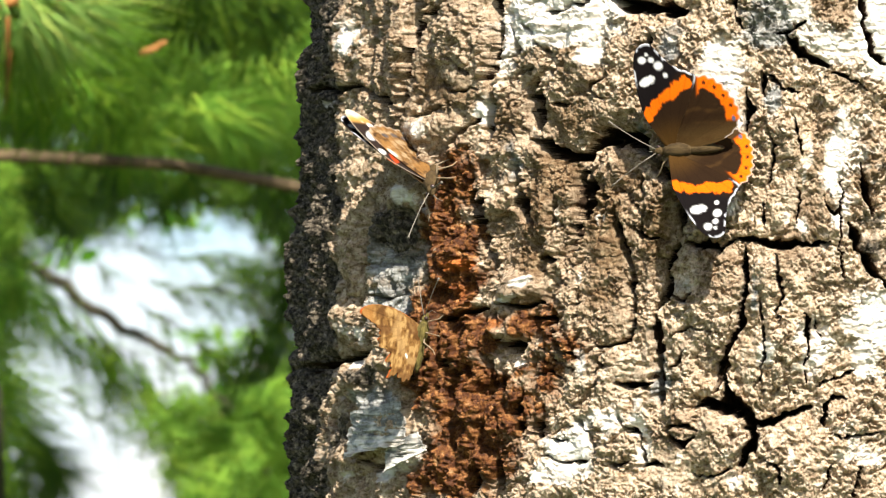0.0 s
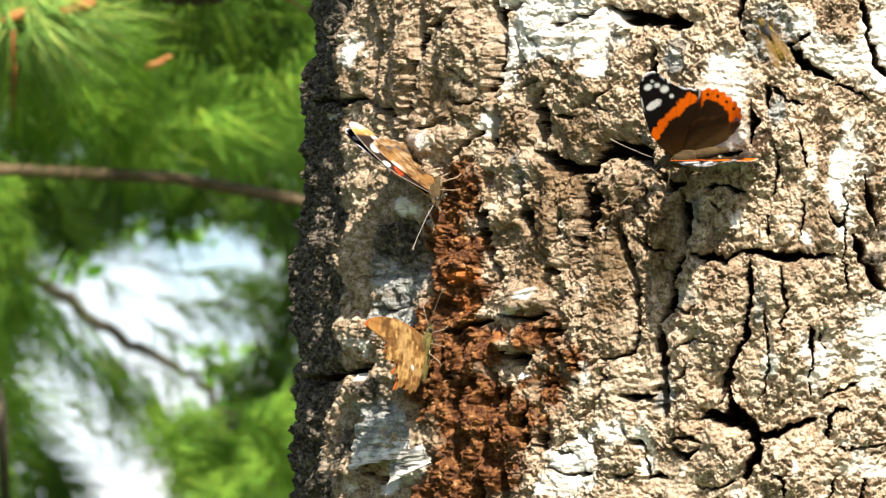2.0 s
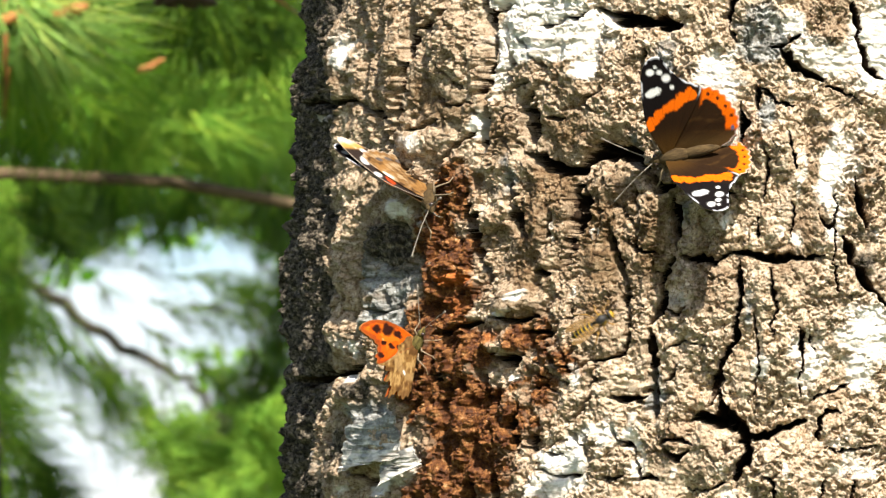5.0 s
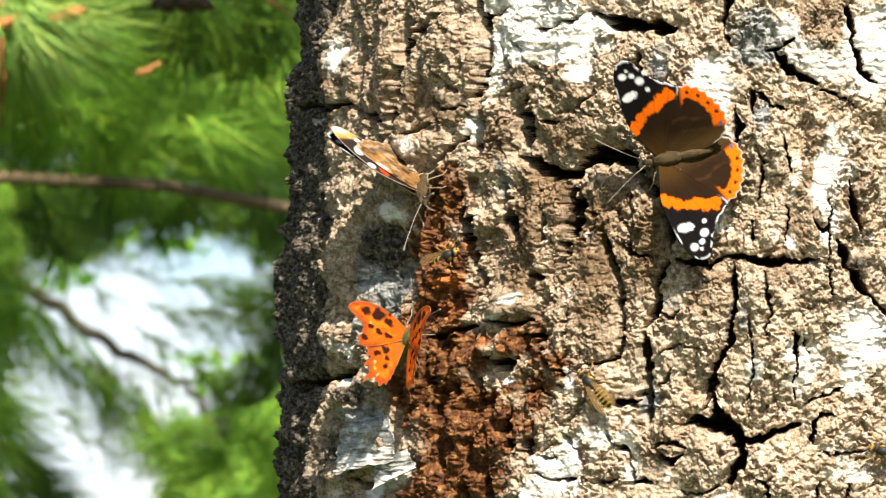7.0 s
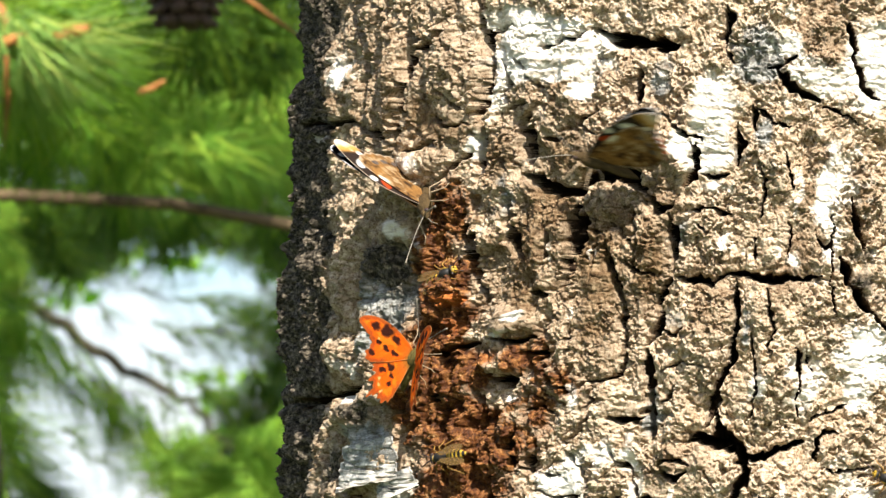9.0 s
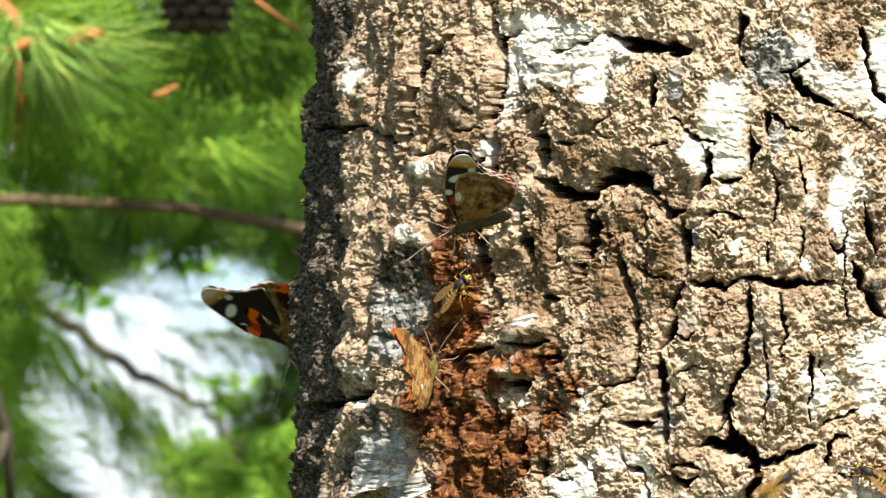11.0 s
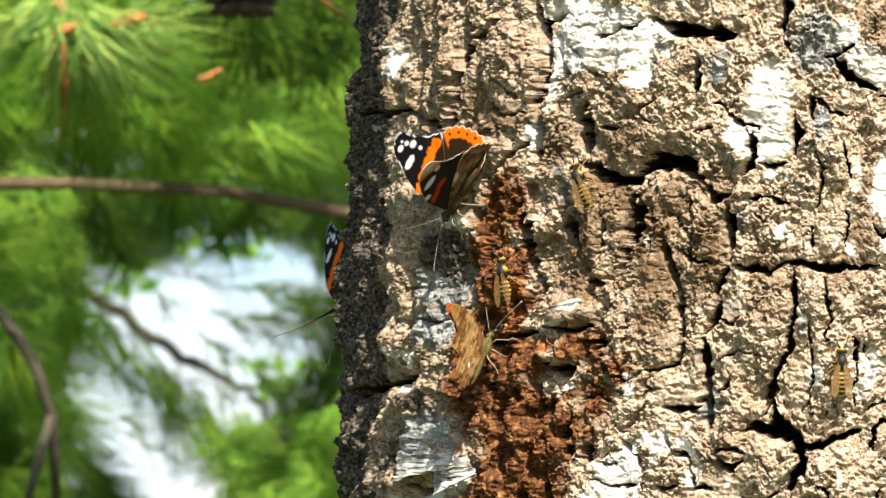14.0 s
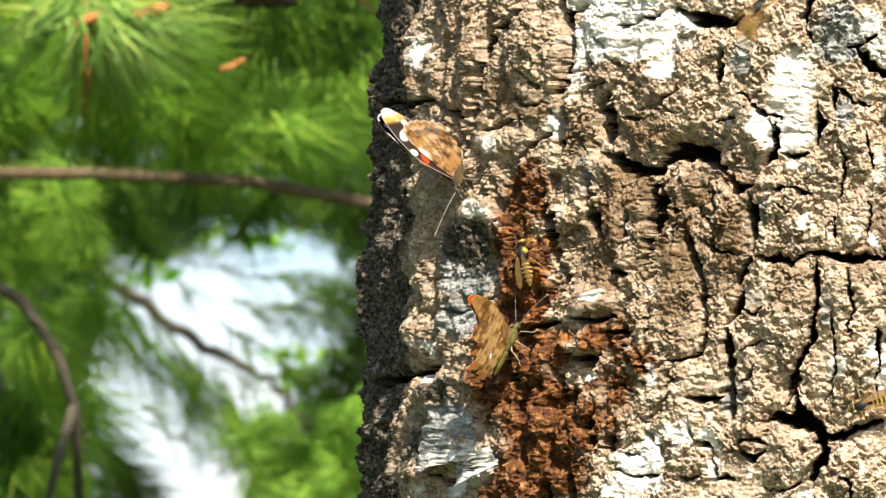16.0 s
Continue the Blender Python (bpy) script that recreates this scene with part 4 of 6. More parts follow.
# ---- pines behind the birch ----
def needles(name, roots, ways, lengths, thick):
    """One mesh of three-sided tapering needles."""
    roots, ways = np.asarray(roots), np.asarray(ways)
    ways = ways / np.linalg.norm(ways, axis=1, keepdims=True)
    ref = np.where(np.abs(ways[:, 2:]) > 0.9, np.array([[1.0, 0, 0]]), np.array([[0, 0, 1.0]]))
    a = np.cross(ways, ref)
    a /= np.linalg.norm(a, axis=1, keepdims=True)
    b = np.cross(ways, a)
    n = len(roots)
    verts = np.empty((n, 4, 3))
    for k in range(3):
        w = 2 * math.pi * k / 3
        verts[:, k] = roots + (a * math.cos(w) + b * math.sin(w)) * thick * 0.5
    verts[:, 3] = roots + ways * np.asarray(lengths)[:, None]
    i = np.arange(n)[:, None] * 4
    faces = np.concatenate([i + np.array([[0, 1, 3]]), i + np.array([[1, 2, 3]]), i + np.array([[2, 0, 3]])])
    return mesh_from(name, verts.reshape(-1, 3), faces)


def seen(x, y, depth):
    """A place depth metres behind the birch, on the line of sight that passes (x, y) mm from the middle of the first view."""
    k = (DISTANCE + depth) / DISTANCE
    return UPWARD @ Vector((x / 1000 * k, depth, EYE_Z + y / 1000 * k))


def bough(parent, points, radius, rng, density=900, length=0.06, thick=0.0011, spread=0.75, mat=None, droop=0.0, bare=0.0, wood_mat=None):
    """A woody shoot with needles all along it, which point forward and outward."""
    pts = [Vector(p) for p in points]
    smooth = []
    for a, b in zip(pts, pts[1:]):
        for k in range(5):
            smooth.append(a.lerp(b, k / 5) + Vector(rng.normal(0, radius * 0.35, 3)))
    smooth.append(pts[-1])
    radii = [radius * (1 - 0.65 * i / (len(smooth) - 1)) for i in range(len(smooth))]
    wood = link("bough", tube_mesh("bough", smooth, radii, 7), wood_mat or TWIG, parent)
    arr = np.array([tuple(p) for p in smooth])
    seg = np.linalg.norm(np.diff(arr, axis=0), axis=1)
    total = seg.sum()
    count = max(12, int(total * density))
    where = bare + (1 - bare) * rng.random(count)
    pos = np.stack([np.interp(where * total, np.concatenate([[0], np.cumsum(seg)]), arr[:, k]) for k in range(3)], -1)
    idx = np.clip(np.searchsorted(np.cumsum(seg), where * total), 0, len(seg) - 1)
    along = np.diff(arr, axis=0)[idx] / seg[idx][:, None]
    out = rng.normal(0, 1, (count, 3))
    out -= (out * along).sum(1, keepdims=True) * along
    out /= np.linalg.norm(out, axis=1, keepdims=True)
    way = along * (1 - spread * 0.5) + out * spread + np.array([[0, 0, -droop]])
    me = needles("needles", pos, way, length * rng.uniform(0.7, 1.15, count), thick)
    link("needles", me, mat or NEEDLE, wood)
    return wood


def bud(parent, at, way, size=0.012):
    bm = bmesh.new()
    bmesh.ops.create_uvsphere(bm, u_segments=10, v_segments=8, radius=1.0)
    turn = Vector(way).to_track_quat("Z", "Y").to_matrix().to_4x4()
    for v in bm.verts:
        v.co.z *= 1.0 + 0.4 * (v.co.z > 0)
        v.co = turn @ Vector((v.co.x * size * 0.4, v.co.y * size * 0.4, v.co.z * size))
        v.co += Vector(at)
    return part("bud", bm, BUD, parent)


def pine_cone(parent, at, size=0.03):
    bm = bmesh.new()
    for row in range(9):
        z = 1 - row / 4.5
        r = size * 0.55 * math.sqrt(max(0.05, 1 - z * z * 0.8))
        for k in range(9):
            w = 2 * math.pi * (k + 0.5 * (row % 2)) / 9
            m = Matrix.Translation(Vector(at) + Vector((math.cos(w) * r, math.sin(w) * r, z * size))) @ pose(0, 0, 0, 0, 60 + 30 * z, math.degrees(w)) @ Matrix.Diagonal((0.28 * size, 0.22 * size, 0.1 * size, 1))
            bmesh.ops.create_icosphere(bm, subdivisions=1, radius=1.0, matrix=m)
    return part("cone", bm, CONE, parent)


def near_pine(rng):
    tree = tagged(new("pine_tree"), "green pine with long needles on tan twigs behind the birch", "tree")
    # stem out of sight beyond the boughs
    stem = [Vector((-1.25, 2.5, -0.05)), Vector((-1.22, 2.52, 1.2)), Vector((-1.2, 2.5, 2.6)), Vector((-1.2, 2.5, 4.2))]
    link("stem", tube_mesh("stem", stem, [0.11, 0.095, 0.07, 0.03], 14), PINE_BARK, tree)
    # long tan limb that crosses the view
    limb_course = [stem[1] + Vector((0, 0, 0.35)), seen(-190, 28, 2.3), seen(-130, 28, 2.3), seen(-82, 25.5, 2.3), seen(-40, 18, 2.3), seen(40, 8, 2.35)]
    link("limb", tube_mesh("limb", limb_course, [0.022, 0.0048, 0.0042, 0.0040, 0.0040, 0.0035], 9), TWIG, tree)
    # a brown shoot that hangs low at the side
    low = [stem[1] + Vector((0, 0, 0.2)), seen(-175, 6, 2.3), seen(-150, -11, 2.3), seen(-140, -26, 2.3), seen(-134.5, -43, 2.3), seen(-133, -80, 2.35)]
    link("limb", tube_mesh("limb", low, [0.02, 0.0045, 0.0042, 0.004, 0.0036, 0.003], 9), DARK_TWIG, tree)
    link("limb", tube_mesh("limb", [seen(-135, -42, 2.3), seen(-140, -60, 2.28), seen(-146, -84, 2.3)], [0.0034, 0.003, 0.002], 7), DARK_TWIG, tree)
    # tufted shoot high up, its needles fanning down
    shoot = [stem[2], seen(-160, 110, 2.05), seen(-133, 83, 2.0), seen(-128, 74.5, 2.0), seen(-114, 77, 2.0)]
    link("limb", tube_mesh("limb", shoot, [0.02, 0.007, 0.0049, 0.0042, 0.0030], 8), BUD, tree)
    for x, y, wx, wz, count, spread in ((-127, 75, 0.55, -0.9, 70, 0.62), (-122, 76, 0.9, -0.75, 60, 0.55), (-131, 77, 0.0, -1.0, 55, 0.7), (-116, 77, 1.0, -0.3, 45, 0.6), (-138, 80, -0.6, -0.8, 50, 0.7)):
        tuft(tree, seen(x, y, 1.98), Vector((wx, -0.1, wz)), rng, count, 0.078, spread, NEEDLE_PALE, 0.0019)
    for x, y, wx, depth, size in ((-131, 74, 0.7, 1.97, 0.009), (-112.5, 76.5, 1.0, 1.97, 0.010), (-89, 59.5, 0.9, 2.0, 0.006), (-86, 61, 0.6, 2.0, 0.005)):
        bud(tree, seen(x, y, depth), (wx, -0.1, 0.3), size)
    # zones of the crown, each with its span across, up and behind, the number of its tufts, and the needles whose tone
    # paints in sun or shade
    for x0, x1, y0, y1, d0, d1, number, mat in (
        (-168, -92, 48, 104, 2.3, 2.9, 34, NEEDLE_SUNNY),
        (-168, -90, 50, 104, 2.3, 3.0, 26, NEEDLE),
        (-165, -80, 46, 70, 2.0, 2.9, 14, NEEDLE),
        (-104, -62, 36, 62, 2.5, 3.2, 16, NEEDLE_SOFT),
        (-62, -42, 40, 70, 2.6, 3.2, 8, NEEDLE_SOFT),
        (-88, -45, 72, 108, 2.0, 3.0, 26, NEEDLE_SHADED),
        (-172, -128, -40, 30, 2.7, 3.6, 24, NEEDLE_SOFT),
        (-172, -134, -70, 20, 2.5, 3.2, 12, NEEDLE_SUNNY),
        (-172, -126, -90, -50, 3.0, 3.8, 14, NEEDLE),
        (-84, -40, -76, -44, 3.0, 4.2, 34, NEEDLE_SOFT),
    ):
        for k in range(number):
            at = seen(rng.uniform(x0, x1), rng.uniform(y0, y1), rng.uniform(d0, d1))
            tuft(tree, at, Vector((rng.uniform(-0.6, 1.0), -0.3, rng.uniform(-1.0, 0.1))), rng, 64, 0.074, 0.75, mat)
    dead = [(seen(-131, 70, 1.94), Vector((0.0, 0, -1))), (seen(-130.5, 60, 1.95), Vector((-0.06, 0.1, -1))), (seen(-60, 88, 1.8), Vector((0.7, 0, -0.5)))]
    link("dead_needles", needles("dead_needles", [tuple(p) for p, _ in dead], [tuple(w) for _, w in dead], [0.05, 0.042, 0.05], 0.0052), BUD, tree)
    pine_cone(tree, seen(-77, 94, 1.8), 0.032)
    return tree


def tuft(parent, at, way, rng, count, length, spread, mat, thick=0.0016):
    w = Vector(way).normalized()
    dirs = np.array([tuple(w)]) + rng.normal(0, spread * 0.55, (count, 3))
    base = np.array([tuple(at)]) + rng.normal(0, 0.006, (count, 3))
    return link("needles", needles("needles", base, dirs, length * rng.uniform(0.75, 1.15, count), thick), mat, parent)


def hole(x, y, grow=1.0):
    """The gap in the crowns through which the sky shows."""
    e = ((x + 77) / 27) ** 2 + ((y + 9) / 12) ** 2
    lean = x + 104 + 0.45 * (y + 42)
    f = (lean / 27) ** 2 + ((y + 42) / 30) ** 2
    return min(e, f) < grow


def far_pine(rng):
    tree = tagged(new("pine_tree"), "dense green pine crown with sky between its boughs", "tree")
    stem = [Vector((0.75, 4.2, -0.05)), Vector((0.73, 4.2, 2.0)), Vector((0.7, 4.2, 5.5))]
    link("stem", tube_mesh("stem", stem, [0.16, 0.13, 0.05], 14), PINE_BARK, tree)
    made = 0
    while made < 200:
        x, y, depth = rng.uniform(-165, -25), rng.uniform(-95, 95), rng.uniform(3.0, 6.2)
        ang = rng.uniform(-2.4, -0.5)
        reach = rng.uniform(14, 30)
        tips = [(x + reach * k * math.cos(ang), y + reach * k * math.sin(ang)) for k in (0, 0.5, 1.0, 1.5)]
        if any(hole(*p, 1.1) for p in tips):
            continue
        made += 1
        pts = [seen(px, py, depth + 0.05 * k) for k, (px, py) in enumerate(tips[:3])]
        bough(tree, pts, 0.0018, rng, density=rng.uniform(900, 2000), length=0.062, thick=0.0017, spread=rng.uniform(0.5, 0.9), mat=NEEDLE_SHADED, droop=0.2, wood_mat=DARK_TWIG)
    # sprays in the shade-toned needles, close above the gap and to the birch's side of it
    for k in range(104):
        if k < 78:
            x, y, dx, dy = rng.uniform(-165, -44), rng.uniform(8, 30) + 50 * (k % 2) * rng.random(), rng.uniform(4, 14), rng.uniform(-5, 3)
        else:
            x, y, dx, dy = rng.uniform(-66, -38), rng.uniform(-62, -28), rng.uniform(-4, 8), rng.uniform(-16, -6)
        depth = rng.uniform(4.6, 6.4)
        pts = [seen(x, y, depth), seen(x + dx, y + dy, depth), seen(x + 1.8 * dx, y + 2 * dy, depth)]
        bough(tree, pts, 0.0018, rng, density=rng.uniform(700, 1500), length=0.062, thick=0.0018, spread=rng.uniform(0.5, 0.9), mat=NEEDLE_SHADED, droop=0.1, wood_mat=DARK_TWIG)
    # thin sprays that cross the gap
    for k in range(18):
        x, y, depth = rng.uniform(-125, -55), rng.uniform(-50, 4), rng.uniform(3.6, 6.0)
        dx, dy = rng.uniform(2, 12), rng.uniform(-10, -1)
        pts = [seen(x, y, depth), seen(x + dx, y + dy, depth), seen(x + 1.6 * dx, y + 1.8 * dy, depth)]
        bough(tree, pts, 0.0014, rng, density=rng.uniform(120, 420), length=0.06, thick=0.0015, spread=rng.uniform(0.4, 0.9), mat=NEEDLE_SHADED, droop=0.1, wood_mat=DARK_TWIG)
    return tree


def drooping_bough(rng):
    tree = tagged(new("pine_bough"), "drooping dark pine bough against the bright sky", "branch")
    spine = [seen(-200, 20, 5.2), seen(-122, -6, 5.0), seen(-102, -20, 5.0), seen(-88, -28, 5.0), seen(-75, -35, 5.0), seen(-60, -52, 5.0)]
    bough(tree, spine, 0.0085, rng, density=150, length=0.06, thick=0.0016, spread=0.6, mat=NEEDLE_SHADED, droop=0.5, bare=0.25, wood_mat=DARK_TWIG)
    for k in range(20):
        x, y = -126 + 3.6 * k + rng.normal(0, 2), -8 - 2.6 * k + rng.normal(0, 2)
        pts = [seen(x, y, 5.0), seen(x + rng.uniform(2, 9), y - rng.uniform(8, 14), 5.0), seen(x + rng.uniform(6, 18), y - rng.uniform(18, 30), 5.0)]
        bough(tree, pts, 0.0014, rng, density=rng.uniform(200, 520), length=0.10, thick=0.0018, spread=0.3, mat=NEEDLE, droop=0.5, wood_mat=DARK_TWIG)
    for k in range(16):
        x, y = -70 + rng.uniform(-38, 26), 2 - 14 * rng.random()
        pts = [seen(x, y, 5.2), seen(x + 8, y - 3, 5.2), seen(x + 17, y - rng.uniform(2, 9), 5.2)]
        bough(tree, pts, 0.0014, rng, density=rng.uniform(200, 500), length=0.10, thick=0.0018, spread=0.45, mat=NEEDLE_SHADED, droop=0.1, wood_mat=DARK_TWIG)
    return tree


def leafy_tree(rng):
    """A sunlit broadleaved tree far behind: stem, limbs and a crown of single leaves."""
    tree = tagged(new("leafy_tree"), "sunlit broadleaved tree far behind the pines", "tree")
    base = Vector((-1.7, 9.6, -0.05))
    link("stem", tube_mesh("stem", [base, base + Vector((0.1, 0, 2.0)), base + Vector((0.2, 0.1, 5.0))], [0.2, 0.15, 0.05], 12), PINE_BARK, tree)
    for k in range(9):
        a, z = k * 2.4, 1.2 + 0.4 * k
        tip = base + Vector((1.7 * math.cos(a), 1.2 * math.sin(a), z + 0.8))
        link("limb", tube_mesh("limb", [base + Vector((0.1, 0, z)), base.lerp(tip, 0.5) + Vector((0, 0, 0.25 + z * 0.25)), tip], [0.06, 0.04, 0.012], 8), PINE_BARK, tree)
    clumps = np.stack([rng.uniform(-3.4, 0.7, 1500), rng.uniform(8.0, 10.4, 1500), rng.uniform(0.5, 4.8, 1500)], -1)
    p = np.repeat(clumps, 30, axis=0) + rng.normal(0, 0.10, (45000, 3))
    M = np.array(UPWARD.inverted())
    local = p @ M[:3, :3].T + M[:3, 3]
    k = DISTANCE / (DISTANCE + local[:, 1]) * 1000
    x, y = local[:, 0] * k, (local[:, 2] - EYE_Z) * k
    sky_gap = np.minimum(((x + 77) / 27) ** 2 + ((y + 9) / 12) ** 2, ((x + 104 + 0.45 * (y + 42)) / 27) ** 2 + ((y + 42) / 30) ** 2)
    p = p[sky_gap > 1.5]
    a, b = rng.normal(0, 1, (len(p), 3)), rng.normal(0, 1, (len(p), 3))
    a[:, 1] *= 0.6
    a /= np.linalg.norm(a, axis=1, keepdims=True)
    b -= (a * b).sum(1, keepdims=True) * a
    b /= np.linalg.norm(b, axis=1, keepdims=True)
    s = rng.uniform(0.010, 0.022, (len(p), 1))
    quads = np.stack([p - 1.2 * s * a, p + 0.6 * s * b, p + 1.2 * s * a, p - 0.6 * s * b], 1).reshape(-1, 3)
    faces = np.arange(len(quads)).reshape(-1, 4)
    link("crown", mesh_from("crown", quads, faces), LEAF, tree)
    return tree


pine_rng = np.random.default_rng(7)
near_pine(pine_rng)
far_pine(pine_rng)
drooping_bough(pine_rng)
leafy_tree(pine_rng)

# ---- butterflies ----
def pattern_material(name, rough=0.85, grain=2600):
    m, tree, b = material(name, rough, 0.04)
    shade = ramp(tree, noise_tex(tree, grain, 4, 0.7), (0.3, (0.72, 0.70, 0.68)), (0.65, (1, 1, 1)))
    tree.links.new(mix(tree, 1.0, attribute(tree, "pattern", "Color"), shade, "MULTIPLY"), b.inputs["Base Color"])
    relief(tree, b, noise_tex(tree, grain * 0.6, 3, 0.6), 0.25, 0.0002)
    return m


def fur_material(name, dark, light):
    return plain_material(name, ((0.3, dark), (0.7, light)), 900, 0.9, 0.9, 0.0006, 0.15, (1, 0.3, 1))


WING = pattern_material("wing_scales")
ADMIRAL_FUR = fur_material("dark_fur", (0.03, 0.019, 0.009), (0.12, 0.078, 0.033))
COMMA_FUR = fur_material("olive_fur", (0.05, 0.04, 0.012), (0.22, 0.17, 0.05))
LIMB = plain_material("insect_limb", ((0.3, (0.20, 0.13, 0.07)), (0.7, (0.42, 0.32, 0.21))), 400, 0.5)
ANTENNA = plain_material("antenna", ((0.3, (0.10, 0.08, 0.06)), (0.7, (0.32, 0.28, 0.22))), 400, 0.5)
EYE = plain_material("compound_eye", ((0.3, (0.02, 0.012, 0.01)), (0.7, (0.07, 0.04, 0.03))), 900, 0.25, 0.2, 0.0001, 0.5)


def spline(points, n):
    """A smooth closed course through points, n places evenly spread by length."""
    p = np.array(points, dtype=float)
    m = len(p)
    dense = []
    for i in range(m):
        a, b, c, d = p[i - 1], p[i], p[(i + 1) % m], p[(i + 2) % m]
        for t in np.arange(0, 1, 0.04):
            dense.append(0.5 * (2 * b + (c - a) * t + (2 * a - 5 * b + 4 * c - d) * t * t + (3 * b - a - 3 * c + d) * t ** 3))
    dense = np.array(dense)
    run = np.concatenate([[0], np.cumsum(np.linalg.norm(np.diff(dense, axis=0), axis=1))])
    want = np.linspace(0, run[-1], n)
    return np.stack([np.interp(want, run, dense[:, k]) for k in (0, 1)], -1)


def along(x, y, points):
    """Distance to a course."""
    best = np.full(x.shape, 1e9)
    for (x0, y0), (x1, y1) in zip(points, points[1:]):
        dx, dy = x1 - x0, y1 - y0
        k = np.clip(((x - x0) * dx + (y - y0) * dy) / (dx * dx + dy * dy), 0, 1)
        best = np.minimum(best, np.hypot(x - x0 - k * dx, y - y0 - k * dy))
    return best


def blend(base, colour, mask):
    return base * (1 - mask[..., None]) + np.array(colour) * mask[..., None]


def spot(c, x, y, colour, cx, cy, rx, ry, turn=0.0, soft=0.25):
    d = np.sqrt(ellipse(x, y, cx, cy, rx, ry, turn))
    return blend(c, colour, 1 - step(1 - soft, 1 + soft, d))


WHITE_SCALE, ORANGE_SCALE, BLACK_SCALE = (0.80, 0.78, 0.76), (0.86, 0.145, 0.003), (0.008, 0.006, 0.006)


def veins(c, x, y, n, dark):
    a = np.arctan2(y - 1.0, x)
    line = np.abs(np.sin(a * n + 0.3 * np.sin(a * 5)))
    return c * (1 - dark * (1 - step(0.0, 0.22, line)))[..., None]


def admiral_forewing_top(x, y, edge):
    c = np.zeros(x.shape + (3,)) + np.array((0.022, 0.011, 0.005))
    c = blend(c, (0.075, 0.036, 0.008), 0.8 * (1 - step(3, 12, np.hypot(x, y))))
    c = blend(c, BLACK_SCALE, step(-1.0, 2.0, 0.62 * (x - 17) + 0.78 * (y - 2.0)))
    wob = 0.35 * fbm(x / 1.6, y / 1.6, 301, 2)
    band = along(x + wob, y + wob, ((9.6, 8.2), (12.2, 6.2), (15.0, 4.2), (16.6, 1.4), (18.6, -1.6), (19.8, -3.2)))
    c = blend(c, ORANGE_SCALE, 1 - step(1.2, 1.55, band - 0.75 * step(16, 20, x) - 0.35 * fbm(x / 1.1, y / 1.1, 303, 2)))
    c = spot(c, x + 0.4 * fbm(x / 1.1, y / 1.1, 305, 2), y, WHITE_SCALE, 20.6, 7.6, 2.5, 1.35, 118, 0.12)
    for cx, cy, r in ((25.0, 4.2, 1.1), (26.7, 6.3, 0.75), (22.3, 2.2, 0.6), (26.6, 9.0, 1.0), (28.2, 7.6, 0.45)):
        c = spot(c, x, y, WHITE_SCALE, cx, cy, r, r * 1.15)
    c = veins(c, x, y, 13, 0.25)
    fringe = (1 - step(0.35, 0.7, edge)) * step(18, 22, x) * (fbm(x / 1.2, y / 1.2, 307, 2) > -0.15)
    return blend(c, (0.62, 0.62, 0.66), 0.85 * fringe)


def admiral_hindwing_top(x, y, edge):
    c = np.zeros(x.shape + (3,)) + np.array((0.024, 0.012, 0.005))
    c = blend(c, (0.085, 0.048, 0.016), 0.85 * (1 - step(2, 9, x + 0.15 * y)))
    c = blend(c, (0.06, 0.03, 0.01), 0.6 * step(0.1, 0.7, fbm(x / 2, y / 7, 311, 3)))
    rim = (x > 8) * (y < -6.2)
    c = blend(c, ORANGE_SCALE, rim * (1 - step(3.3, 3.8, edge + 0.4 * fbm(x / 1.5, y / 1.5, 313, 2))) * step(6.2, 7.5, -y) * step(8.5, 10, x))
    for cx, cy in ((20.0, -8.8), (18.6, -11.8), (16.2, -14.4), (13.4, -16.4)):
        c = spot(c, x, y, (0.06, 0.015, 0.006), cx, cy, 0.62, 0.5, 40)
    c = spot(c, x, y, (0.10, 0.11, 0.19), 9.6, -17.2, 0.8, 0.5, 20)
    c = veins(c, x, y, 12, 0.2)
    return blend(c, (0.62, 0.52, 0.46), 0.8 * (1 - step(0.2, 0.45, edge)) * (y < -4) * (x > 4))


def admiral_forewing_under(x, y, edge):
    c = np.zeros(x.shape + (3,)) + np.array((0.030, 0.020, 0.016))
    c = blend(c, (0.42, 0.05, 0.012), 1 - step(0.8, 1.5, along(x, y, ((10.5, 6.6), (13.5, 4.8), (16.0, 2.2))) + 0.5 * fbm(x / 1.5, y / 1.5, 317, 2)))
    c = spot(c, x, y, WHITE_SCALE, 20.6, 7.4, 2.6, 1.5, 125)
    for cx, cy, r in ((25.0, 4.2, 1.1), (26.7, 6.3, 0.75), (14.0, 8.6, 1.2)):
        c = spot(c, x, y, (0.7, 0.66, 0.62), cx, cy, r, r)
    c = blend(c, (0.55, 0.29, 0.075), step(25.0, 27.0, x) * (1 - step(4.0, 6.0, 8.0 - y)) * 0.95)
    c = blend(c, (0.62, 0.54, 0.44), step(27.5, 29.5, x + 0.8 * fbm(x / 1.5, y / 1.5, 319, 2)) * 0.85)
    return blend(c, (0.50, 0.40, 0.30), 0.5 * (1 - step(0.15, 0.5, edge)))


